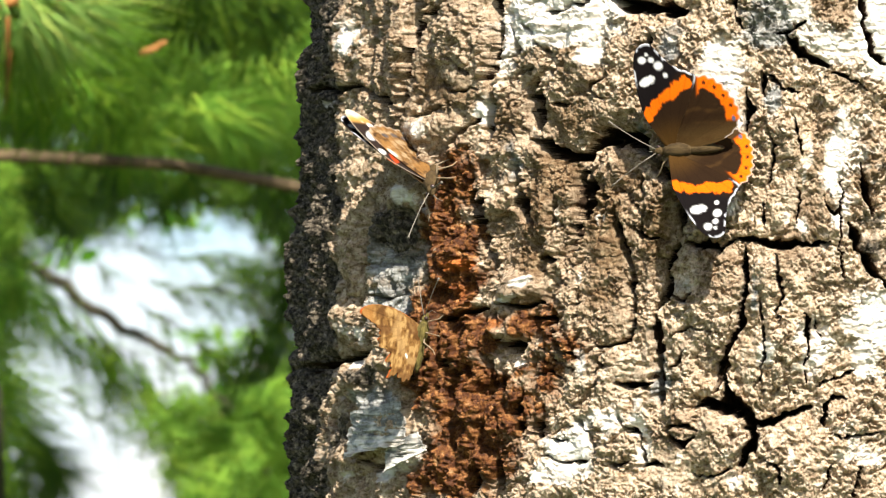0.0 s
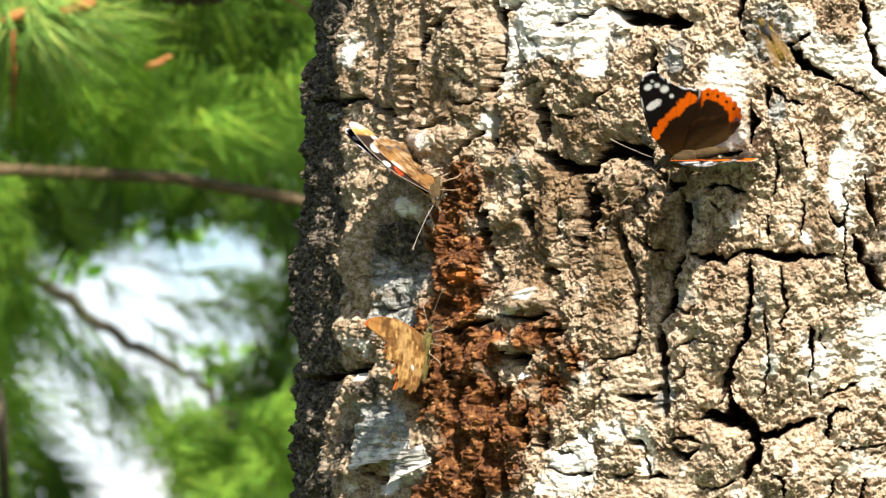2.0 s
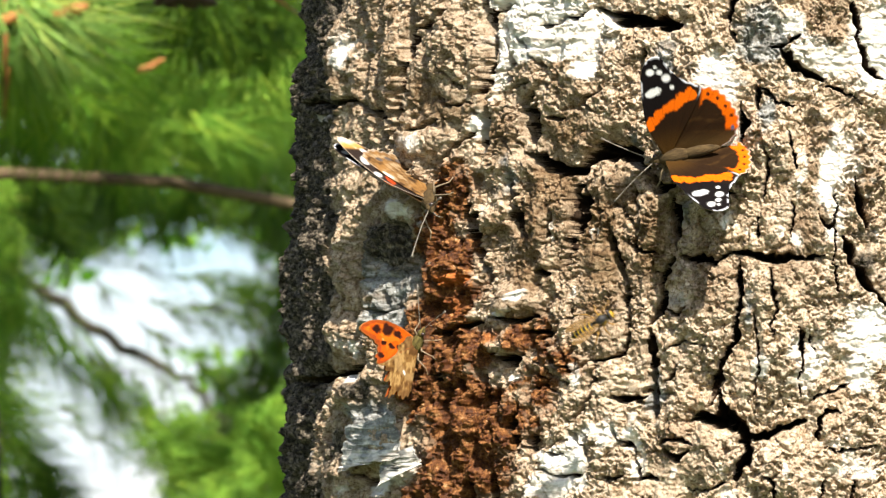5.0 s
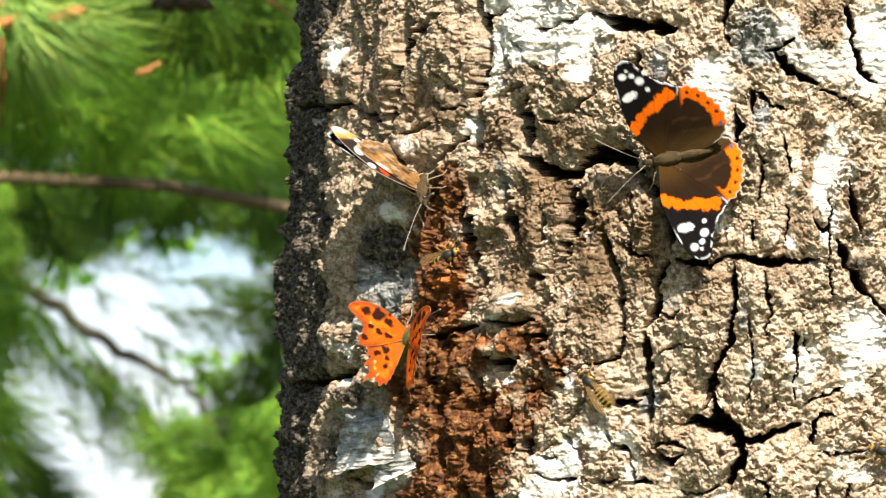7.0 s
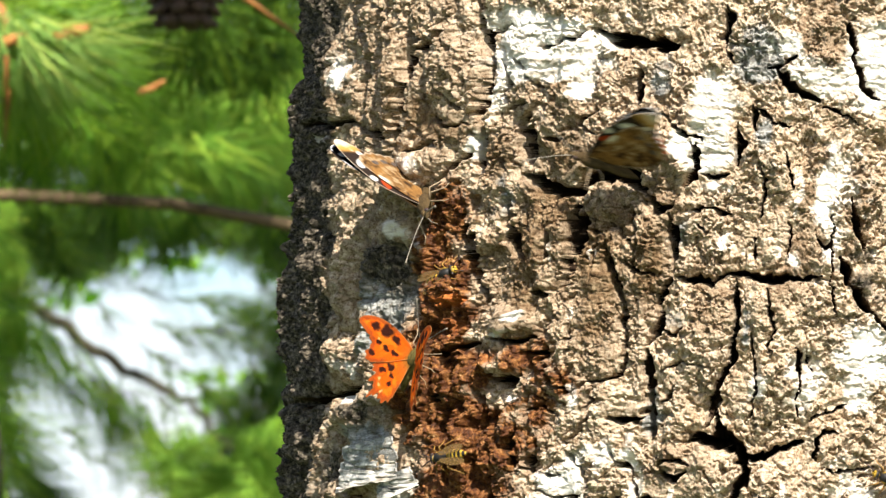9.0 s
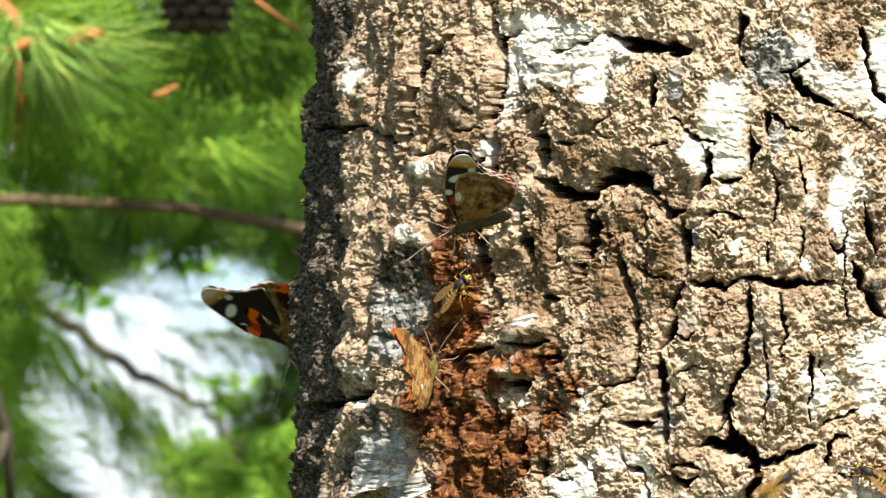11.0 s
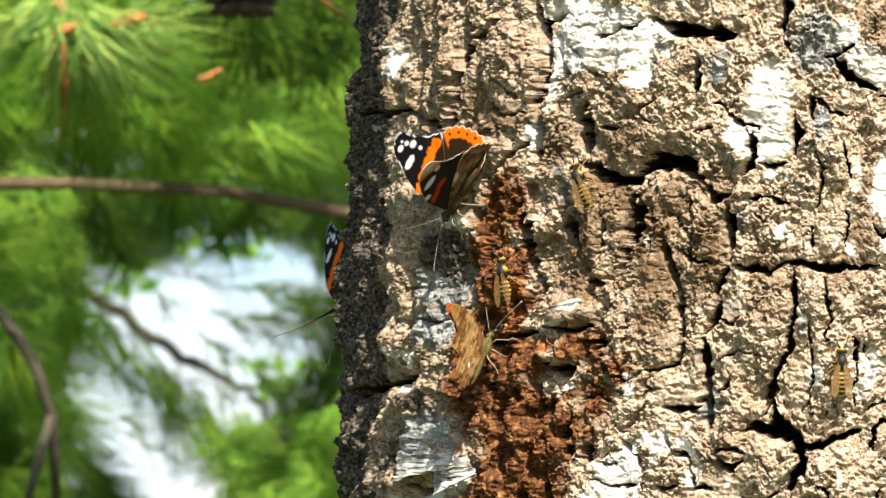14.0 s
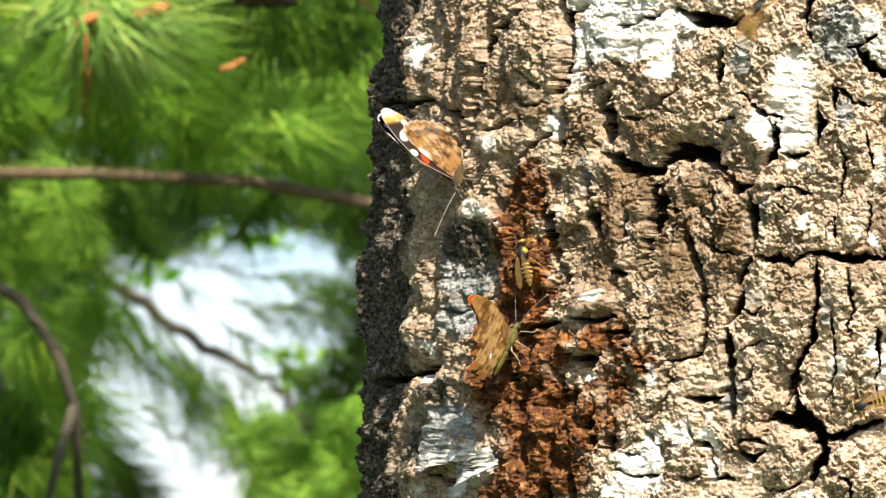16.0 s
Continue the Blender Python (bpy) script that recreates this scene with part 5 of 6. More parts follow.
def admiral_hindwing_under(x, y, edge):
    n1, n2 = fbm(x / 2.4, y / 2.4, 321, 4), fbm(x / 5, y / 5, 327, 3)
    c = np.zeros(x.shape + (3,)) + np.array((0.19, 0.10, 0.036))
    c = blend(c, (0.36, 0.25, 0.14), step(0.1, 0.6, n1))
    c = blend(c, (0.045, 0.024, 0.013), step(0.1, 0.5, -n1) * 0.9)
    c = blend(c, (0.30, 0.15, 0.045), step(0.1, 0.6, n2) * 0.7)
    c = spot(c, x, y, (0.72, 0.66, 0.56), 13.5, -2.4, 1.9, 0.9, -20)
    for cx, cy in ((17.5, -9.5), (15.5, -12.8), (12.5, -15.0)):
        c = spot(c, x, y, (0.10, 0.08, 0.07), cx, cy, 1.2, 0.9, 45)
    c = veins(c, x, y, 12, 0.35)
    return blend(c, (0.50, 0.40, 0.30), 0.55 * (1 - step(0.2, 0.8, edge)) * (y < -3))


def comma_top(x, y, edge, spots):
    x, y = x + 0.55 * fbm(x / 1.7, y / 1.7, 335, 3), y + 0.55 * fbm(x / 1.7, y / 1.7, 337, 3)
    c = np.zeros(x.shape + (3,)) + np.array((0.74, 0.105, 0.006))
    c = blend(c, (0.76, 0.19, 0.012), 0.7 * step(0.0, 0.7, fbm(x / 3, y / 3, 331, 3)))
    c = blend(c, (0.22, 0.11, 0.02), 1 - step(1.0, 6.0, np.hypot(x, y * 0.5)))
    c = blend(c, (0.30, 0.055, 0.012), 0.85 * (1 - step(0.9, 2.2, edge + 0.5 * fbm(x / 1.3, y / 1.3, 333, 2))) * step(9, 12, np.hypot(x, y)))
    for cx, cy, r in spots:
        c = spot(c, x, y, (0.035, 0.010, 0.006), cx, cy, r * 1.1, r * 0.85, 30, 0.3)
    for cx, cy in ((9.5, -11), (8.8, -13), (7.6, -15.2), (15.0, 1.6)):
        c = spot(c, x, y, (0.80, 0.40, 0.12), cx, cy, 0.6, 0.5)
    c = veins(c, x, y, 11, 0.25)
    return blend(c, (0.34, 0.17, 0.06), 0.5 * (1 - step(0.15, 0.4, edge)))


def comma_forewing_top(x, y, edge):
    return comma_top(x, y, edge, ((8.5, 3.8, 1.7), (12.8, 5.2, 2.2), (17.2, 5.6, 1.7), (10.8, -0.6, 1.2), (14.2, 0.4, 1.1), (7.5, -1.2, 1.3), (15.2, -3.8, 1.2)))


def comma_hindwing_top(x, y, edge):
    return comma_top(x, y, edge, ((6.8, -6.0, 1.7), (5.5, -8.8, 1.2), (9.6, -7.8, 1.1), (5.2, -12.0, 1.0)))


def comma_under(x, y, edge):
    n1, n2 = fbm(x / 0.9, y / 2.2, 341, 4), fbm(x / 5, y / 5, 347, 3)
    c = np.zeros(x.shape + (3,)) + np.array((0.20, 0.10, 0.030))
    c = blend(c, (0.38, 0.23, 0.085), step(0.1, 0.6, n1))
    c = blend(c, (0.07, 0.03, 0.010), step(0.2, 0.7, -n1) * 0.8)
    c = blend(c, (0.12, 0.055, 0.02), 0.7 * step(0.1, 0.6, n2))
    c = blend(c, (0.36, 0.22, 0.09), 0.6 * (1 - step(0.5, 1.6, np.abs(np.hypot(x, y) - 11 - 1.2 * n2))))
    c = spot(c, x, y, (0.85, 0.82, 0.74), 5.5, -9.5, 0.9, 0.35, 60)
    c = blend(c, (0.34, 0.16, 0.045), 0.8 * step(17, 21, x))
    return veins(c, x, y, 11, 0.3)


HINGE = (1.2, 1.0)


def wing_mesh(name, outline, top, under, side, drop=0.0, scallop=0.0):
    """A cambered, two-faced wing in the thing's millimetres, its hinge at the origin."""
    n_a, n_r = 170, 56
    ring = spline(outline, n_a)
    h = np.array(HINGE)
    if scallop:
        a = np.linspace(0, 2 * math.pi, n_a)
        far = step(9, 14, np.hypot(ring[:, 0], ring[:, 1])) * (ring[:, 1] < 3)
        ring = h + (ring - h) * (1 + scallop * far * np.sin(a * 24))[:, None]
    r = np.linspace(0.0, 1.0, n_r) ** 0.85
    xy = h + r[None, :, None] * (ring[:, None, :] - h)
    x, y = xy[..., 0], xy[..., 1]
    edge = np.full(x.shape, 1e9)
    for k in range(n_a - 1):
        edge = np.minimum(edge, np.hypot(x - ring[k, 0], y - ring[k, 1]))
    z = 0.9 * np.sin(np.clip(np.hypot(x, y) / 30, 0, 1) * math.pi) * 0.8 + 0.10 * np.sin(np.arctan2(y - 1, x) * 13) * r[None, :] - drop
    thick = 0.09
    P = [np.stack([side * (x - h[0]), y - h[1], z + s * thick], -1).reshape(-1, 3) for s in (1, -1)]
    F = grid_faces(n_a, n_r).reshape(-1, 4)
    N = n_a * n_r
    i = np.arange(n_a - 1) * n_r + n_r - 1
    rim = np.stack([i, i + n_r, i + n_r + N, i + N], -1)
    faces = np.concatenate([F[:, ::-1], F + N, rim])
    if side > 0:
        faces = faces[:, ::-1]
    me = mesh_from(name, np.concatenate(P) / 1000, faces[:, ::-1])
    colours = np.concatenate([top(x, y, edge).reshape(-1, 3), under(x, y, edge).reshape(-1, 3)])
    a = me.attributes.new("pattern", "FLOAT_COLOR", "POINT")
    a.data.foreach_set("color", np.concatenate([np.clip(colours, 0, 1), np.ones((len(colours), 1))], 1).astype(np.float32).ravel())
    return me


def lathe(name, profile, mat, parent, sides=14, squash=1.0, label=""):
    """A round part along y from (y, z of the axis, radius) in mm."""
    verts, faces = [], []
    for y, z, r in profile:
        for j in range(sides):
            w = 2 * math.pi * j / sides
            verts.append((r * math.cos(w) / 1000, y / 1000, (z + squash * r * math.sin(w)) / 1000))
    for i in range(len(profile) - 1):
        for j in range(sides):
            k = (j + 1) % sides
            faces.append((i * sides + j, (i + 1) * sides + j, (i + 1) * sides + k, i * sides + k))
    faces.append(tuple(range(sides)))
    faces.append(tuple(range(len(verts) - 1, len(verts) - 1 - sides, -1)))
    me = bpy.data.meshes.new(name)
    me.from_pydata(verts, [], faces)
    return link(name, me, mat, parent, label)


def limb(name, points, radii, mat, parent):
    return link(name, tube_mesh(name, [Vector(p) / 1000 for p in points], [r / 1000 for r in radii], 6), mat, parent)


ADMIRAL_FORE = ((1.2, 2.5), (5, 5.2), (10.5, 8.6), (16, 10.2), (22, 11.3), (27.5, 11.4), (30.8, 9.6), (31.3, 6.8), (28.8, 4.2), (26.0, 1.6), (24.2, -1.5), (23.2, -4.2), (22, -6.5), (18, -5.6), (12, -3.4), (6, -1.0), (1.2, 0.4))
ADMIRAL_HIND = ((1.2, 1.2), (8, 0.6), (15, -2), (20, -4.5), (22, -7), (21.8, -10), (20, -13.2), (17, -16), (14, -18), (11, -18.9), (8, -18.4), (5.5, -16.8), (3.3, -13.5), (2.0, -9), (1.2, -4))
COMMA_FORE = ((1, 2), (6, 5.4), (12, 7.9), (18, 8.6), (22.5, 7.4), (24, 5.2), (21.6, 3.2), (18.2, 1.2), (16.6, -1.6), (17.4, -4.4), (15.4, -7), (10, -5.4), (5, -2.8), (1, -0.4))
COMMA_HIND = ((1, 0.4), (7, -2.6), (12, -5.6), (13.4, -8.2), (11.6, -10.2), (12.8, -12.6), (10.4, -14.4), (11.4, -18.6), (8.2, -16.8), (6, -18.6), (3, -17), (1.8, -12), (1, -5))

WING_MESHES = {
    "admiral": {s: (
        wing_mesh("forewing", ADMIRAL_FORE, admiral_forewing_top, admiral_forewing_under, s, 0.0, 0.006),
        wing_mesh("hindwing", ADMIRAL_HIND, admiral_hindwing_top, admiral_hindwing_under, s, 0.35, 0.014),
    ) for s in (1, -1)},
    "comma": {s: (
        wing_mesh("forewing", COMMA_FORE, comma_forewing_top, comma_under, s, 0.0, 0.022),
        wing_mesh("hindwing", COMMA_HIND, comma_hindwing_top, comma_under, s, 0.3, 0.035),
    ) for s in (1, -1)},
}


def butterfly(kind, label, fur):
    thing = tagged(new("butterfly"), label, "butterfly", "butterflies on the bark")
    lathe("thorax", ((-5.0, -0.3, 1.0), (-3.6, 0.0, 1.7), (-1.2, 0.3, 2.3), (1.4, 0.3, 2.3), (3.2, 0.2, 1.7), (4.3, 0.1, 0.9)), fur, thing)
    lathe("abdomen", ((-3.4, -0.3, 1.3), (-5, -0.4, 1.55), (-8, -0.5, 1.65), (-11, -0.8, 1.3), (-13.0, -1.1, 0.7), (-13.9, -1.3, 0.2)), fur, thing)
    lathe("head", ((3.6, 0.2, 0.7), (4.4, 0.2, 1.3), (5.4, 0.1, 1.35), (6.3, 0.0, 0.8), (7.4, -0.2, 0.25)), fur, thing)
    for s in (1, -1):
        bm = bmesh.new()
        bmesh.ops.create_uvsphere(bm, u_segments=10, v_segments=8, radius=0.00075, matrix=Matrix.Translation((s * 0.0011, 0.0052, 0.0004)))
        part("eye", bm, EYE, thing)
        limb("antenna", ((s * 0.5, 6.0, 0.6), (s * 3.2, 10.5, 1.6), (s * 6.6, 15.5, 2.2), (s * 8.6, 18.2, 2.4), (s * 9.3, 19.2, 2.4)), (0.16, 0.13, 0.13, 0.2, 0.42), ANTENNA, thing)
        for y, reach, fwd in ((2.4, 6.0, 3.5), (0.4, 7.0, -0.5), (-1.4, 6.5, -4.0)):
            limb("leg", ((s * 1.2, y, -0.8), (s * (reach * 0.6), y + fwd * 0.5, 0.4), (s * reach, y + fwd, -2.6), (s * (reach + 1.6), y + fwd * 1.4, -3.0)), (0.28, 0.24, 0.18, 0.12), LIMB, thing)
    limb("proboscis", ((0, 7.0, -0.3), (0, 8.6, -1.4), (0, 8.2, -3.2)), (0.18, 0.15, 0.1), ANTENNA, thing)
    wings = {}
    for s in (1, -1):
        fore, hind = WING_MESHES[kind][s]
        wings[s] = [link("forewing", fore, WING, thing), link("hindwing", hind, WING, thing)]
    return thing, wings


ADMIRAL_RIGHT = butterfly("admiral", "dark brown butterfly with orange bands and white spots", ADMIRAL_FUR)
ADMIRAL_LEFT = butterfly("admiral", "butterfly with mottled brown wing undersides, resting with wings closed", ADMIRAL_FUR)
COMMA_BUTTERFLY = butterfly("comma", "small ragged-winged orange butterfly with black spots", COMMA_FUR)
COMMA_BUTTERFLY[0].scale = (0.88, 0.88, 0.88)
ADMIRAL_RIGHT[0].scale = (1.05, 1.05, 1.05)
ADMIRAL_LEFT[0].scale = (1.15, 1.15, 1.15)


# ---- wasps ----
def wasp_material():
    m, tree, b = material("wasp_shell", 0.55, 0.3)
    tree.links.new(attribute(tree, "pattern", "Color"), b.inputs["Base Color"])
    return m


def haze_wing_material():
    m, tree, b = material("wasp_wing", 0.3, 0.5)
    b.inputs["Base Color"].default_value = (0.30, 0.17, 0.06, 1)
    b.inputs["Alpha"].default_value = 0.45
    relief(tree, b, noise_tex(tree, 1500, 2, 0.5), 0.3, 0.0002)
    return m


WASP_LEG = plain_material("wasp_leg", ((0.3, (0.12, 0.06, 0.015)), (0.7, (0.42, 0.22, 0.04))), 500, 0.5)
SHELL, HAZE = wasp_material(), haze_wing_material()
YELLOW, PITCH = np.array((0.52, 0.32, 0.03)), np.array((0.014, 0.012, 0.010))


def striped(ob, stripes):
    me = ob.data
    co = np.empty(len(me.vertices) * 3, dtype=np.float32)
    me.vertices.foreach_get("co", co)
    co = co.reshape(-1, 3) * 1000
    mask = stripes(co[:, 0], co[:, 1], co[:, 2])
    c = PITCH + (YELLOW - PITCH) * mask[:, None]
    a = me.attributes.new("pattern", "FLOAT_COLOR", "POINT")
    a.data.foreach_set("color", np.concatenate([c, np.ones((len(c), 1))], 1).astype(np.float32).ravel())


def wasp():
    thing = tagged(new("wasp"), "yellow and black striped wasp with folded brown wings on bark", "wasp", "wasps on the bark")
    y = np.linspace(-1.2, -9.2, 64)
    k = (-1.2 - y) / 8.0
    r = 2.15 * np.sin(np.clip(k * 0.93 + 0.05, 0, 1) * math.pi) ** 0.65 * (1 - 0.35 * k)
    r *= 1 - 0.05 * (np.abs((k * 6) % 1.0 - 0.02) < 0.06)
    a = lathe("abdomen", [(yy, -0.25 * kk * kk, max(rr, 0.06)) for yy, kk, rr in zip(y, k, r)], SHELL, thing, 20, 0.95)
    striped(a, lambda X, Y, Z: step(0.45, 0.52, (((-1.2 - Y) / 8.0 * 6) % 1.0) + 0.22 * np.exp(-(X / 0.5) ** 2) * -1))
    b = lathe("thorax", [(-1.4, 0.1, 0.3), (-0.8, 0.2, 1.3), (0.6, 0.4, 1.9), (2.0, 0.4, 1.85), (3.2, 0.2, 1.2), (3.6, 0.1, 0.5)], SHELL, thing, 16)
    striped(b, lambda X, Y, Z: ((np.abs(X) > 1.45) & (Y > 1.8)).astype(float) + ((Y < -0.9) & (np.abs(X) > 0.5)).astype(float))
    c = lathe("head", [(3.5, 0.0, 0.5), (4.0, 0.0, 1.35), (4.7, -0.1, 1.5), (5.3, -0.3, 1.0), (5.7, -0.5, 0.3)], SHELL, thing, 14)
    striped(c, lambda X, Y, Z: ((Y > 4.9) | (Y < 3.8)).astype(float))
    for s in (1, -1):
        bm = bmesh.new()
        bmesh.ops.create_uvsphere(bm, u_segments=10, v_segments=8, radius=0.00075, matrix=Matrix.Translation((s * 0.00115, 0.0044, 0.0002)) @ Matrix.Diagonal((0.8, 0.8, 1.3, 1)))
        part("eye", bm, EYE, thing)
        limb("antenna", ((s * 0.4, 5.3, 0.4), (s * 1.2, 6.6, 1.2), (s * 2.2, 9.2, 0.4)), (0.2, 0.2, 0.14), EYE, thing)
        for yy, reach, fwd in ((2.4, 3.6, 2.6), (1.2, 4.6, 0.0), (0.0, 5.2, -4.2)):
            limb("leg", ((s * 1.0, yy, -0.8), (s * reach * 0.7, yy + fwd * 0.4, 0.6), (s * reach, yy + fwd, -1.8), (s * (reach + 0.9), yy + fwd * 1.35, -2.3)), (0.26, 0.22, 0.15, 0.1), WASP_LEG, thing)
        ring = spline(((0.9, 1.6), (2.4, -1.0), (3.5, -5.0), (3.3, -8.6), (2.2, -9.6), (1.2, -7.0), (0.8, -2.0)), 40)
        verts = [(s * (p[0] - 0.3) / 1000, p[1] / 1000, (1.9 + 0.02 * p[1] + zz) / 1000) for zz in (0.05, 0.0) for p in ring[:-1]]
        n = len(ring) - 1
        faces = [tuple(range(n)), tuple(range(2 * n - 1, n - 1, -1))] + [(i, (i + 1) % n, (i + 1) % n + n, i + n) for i in range(n)]
        me = bpy.data.meshes.new("wing")
        me.from_pydata(verts, [], faces)
        link("wing", me, HAZE, thing, smooth=False)
    return thing


WASP_IN_HOLLOW = wasp()
WASP_FLYING = tagged(copy_thing(WASP_IN_HOLLOW, pose(0, 0, 0)), "yellow and black wasp flitting over the bark")
WASP_CREEPING = tagged(copy_thing(WASP_IN_HOLLOW, pose(0, 0, 0)), "yellow and black wasp creeping on pale bark")
tagged(WASP_IN_HOLLOW, "yellow and black wasp feeding at the rust-brown sap wound")

# ---- what moves ----
# butterflies: seconds; place and turn of the body; turns of the right and the left wings; how far the forewings are drawn back. wasps: seconds; place and turn
ADMIRAL_A_ROWS = [
    (0, (0.0705, 0.0026, 1.4798, -90, -87, 164), (3, -9, -3), (30, 13, 44), 0),
    (1.9, (0.0705, 0.0026, 1.4797, -90, -87, 164), (8, -11, -3), (30, 13, 43), 0),
    (2, (0.0707, 0.0026, 1.4810, -90, -79, 164), (35, -33, -18), (85, 47, 76), 0),
    (2.1, (0.0704, 0.0026, 1.4804, -90, -81, 164), (25, -15, -11), (30, 11, 42), 0),
    (2.2, (0.0711, 0.0026, 1.4817, -90, -80, 165), (40, -23, -34), (78, 41, 78), 0),
    (2.6, (0.0714, 0.0024, 1.4818, -90, -80, 165), (46, -26, -38), (79, 41, 79), 0),
    (2.9, (0.0712, 0.0024, 1.4818, -90, -80, 165), (36, -21, -29), (73, 38, 73), 0),
    (3.2, (0.0710, 0.0027, 1.4819, -90, -80, 165), (30, -19, -22), (61, 32, 62), 0),
    (3.5, (0.0708, 0.0027, 1.4824, -90, -78, 164), (22, -13, -15), (35, 16, 41), 0),
    (4.2, (0.0712, 0.0024, 1.4823, -90, -78, 165), (28, -18, -19), (46, 23, 48), 0),
    (6.3, (0.0707, 0.0026, 1.4817, -90, -79, 164), (32, -21, -24), (54, 26, 55), 0),
    (6.7, (0.0706, 0.0026, 1.4821, -90, -78, 164), (28, -18, -19), (46, 22, 49), 0),
    (7, (0.0708, 0.0026, 1.4824, -90, -79, 164), (8, -22, -8), (17, 1, 28), 0),
    (7.5, (0.0709, 0.0026, 1.4823, -90, -79, 164), (28, -18, -19), (47, 22, 50), 0),
    (8.2, (0.0707, 0.0026, 1.4825, -90, -79, 164), (26, -16, -17), (47, 23, 50), 0),
    (8.4, (0.0633, 0.0049, 1.4825, -90, -88, 162), (1, -9, -2), (18, 3, 27), 0),
    (8.45, (0.0620, 0.0053, 1.4830, -90, -88, 161), (23, -24, -19), (46, 28, 49), 0),
    (8.5, (0.0607, 0.0057, 1.4835, -90, -87, 161), (52, -31, -43), (90, 37, 86), 0),
    (8.6, (0.0595, 0.0062, 1.4838, 0, -90, 0), (41, -20, -43), (112, 35, 108), 0),
    (8.9, (0.0540, 0.0084, 1.4842, 17, -33, 80), (89, -83, -85), (81, 83, 85), 36),
    (9, (0.0480, 0.0110, 1.4871, 27, -50, 68), (88, -85, -83), (78, 85, 83), 36),
    (9.1, (0.0368, 0.0166, 1.4895, 90, -84, -29), (50, -27, -41), (99, 34, 103), 0),
    (9.2, (0.0258, 0.0232, 1.4913, 90, -81, -33), (6, 10, -5), (81, 29, 91), 0),
    (9.8, (0.0103, 0.0342, 1.4801, -90, -72, 140), (40, -35, -47), (55, 21, 47), 0),
    (10.6, (0.0075, 0.0361, 1.4693, -20, -47, 79), (84, -84, -84), (83, 84, 84), 36),
    (11.3, (0.0064, 0.0371, 1.4691, -26, -53, 90), (87, -86, -82), (77, 85, 82), 36),
    (11.7, (0.0052, 0.0381, 1.4698, -25, -55, 93), (89, -84, -84), (80, 84, 84), 36),
    (11.8, (0.0021, 0.0411, 1.4735, -90, -70, 137), (63, -40, -54), (87, 38, 90), 0),
    (11.9, (-0.0007, 0.0438, 1.4742, -90, -66, 135), (51, -45, -38), (52, 24, 54), 0),
    (12, (-0.0021, 0.0462, 1.4721, -110, -52, 178), (12, -22, -14), (40, 43, 23), 0),
    (12.1, (-0.0026, 0.0467, 1.4726, -110, -51, 178), (18, -25, -13), (47, 43, 30), 0),
    (12.3, (-0.0030, 0.0472, 1.4730, -110, -50, 177), (17, -27, -15), (61, 44, 45), 0),
    (12.4, (-0.0052, 0.0483, 1.4713, -90, -42, 133), (58, -35, -64), (78, 29, 70), 0),
    (12.6, (-0.0053, 0.0481, 1.4675, -56, -30, 126), (86, -80, -86), (87, 80, 86), 36),
    (12.7, (-0.0061, 0.0491, 1.4683, -56, -30, 127), (84, -80, -87), (89, 80, 87), 36),
    (12.8, (-0.0071, 0.0503, 1.4716, -90, -48, 132), (71, -36, -68), (62, 28, 63), 0),
    (12.9, (-0.0079, 0.0513, 1.4718, -90, -51, 132), (47, -45, -27), (35, 15, 42), 0),
    (13.2, (-0.0097, 0.0533, 1.4713, -90, -52, 131), (44, -33, -14), (42, 19, 54), 0),
    (13.7, (-0.0099, 0.0536, 1.4720, -90, -51, 131), (33, -25, -6), (41, 17, 56), 0),
    (13.8, (-0.0098, 0.0533, 1.4721, -90, -51, 131), (42, -36, -23), (41, 16, 59), 0),
    (14, (-0.0119, 0.0558, 1.4713, -90, -43, 130), (14, 2, -13), (72, 35, 85), 0),
    (14.1, (-0.0113, 0.0551, 1.4711, -90, -50, 130), (16, -12, -1), (40, 17, 63), 0),
    (14.2, (-0.0107, 0.0543, 1.4709, -90, -60, 130), (15, -22, 14), (33, 12, 66), 0),
    (14.4, (-0.0112, 0.0551, 1.4706, -90, -60, 130), (9, -24, 8), (39, 11, 85), 0),
    (14.6, (-0.0115, 0.0553, 1.4706, -90, -53, 130), (12, -12, 3), (41, 14, 87), 0),
    (14.7, (-0.0118, 0.0557, 1.4699, -74, -25, 127), (14, -50, -9), (58, 47, 76), 18),
    (14.8, (-0.0114, 0.0561, 1.4705, -48, 21, 143), (83, -81, -86), (89, 81, 86), 36),
    (15.3, (-0.0125, 0.0576, 1.4724, -77, 12, 66), (85, -81, -86), (87, 81, 86), 36),
    (15.35, (-0.0144, 0.0589, 1.4713, -79, 0, 94), (103, -59, -103), (63, 59, 59), 18),
    (15.4, (-0.0154, 0.0603, 1.4717, -90, 11, 128), (106, -37, -106), (60, 37, 53), 0),
    (15.6, (-0.0197, 0.0663, 1.4750, -90, -24, 125), (-18, -66, 10), (22, 1, 60), 0),
    (15.7, (-0.0183, 0.0643, 1.4740, -90, -18, 126), (3, -18, -20), (33, 17, 62), 0),
    (15.8, (-0.0162, 0.0625, 1.4744, -63, 31, 119), (86, -82, -86), (86, 82, 86), 36),
    (16, (-0.0170, 0.0638, 1.4760, -57, 45, 129), (83, -80, -86), (90, 80, 86), 36),
]
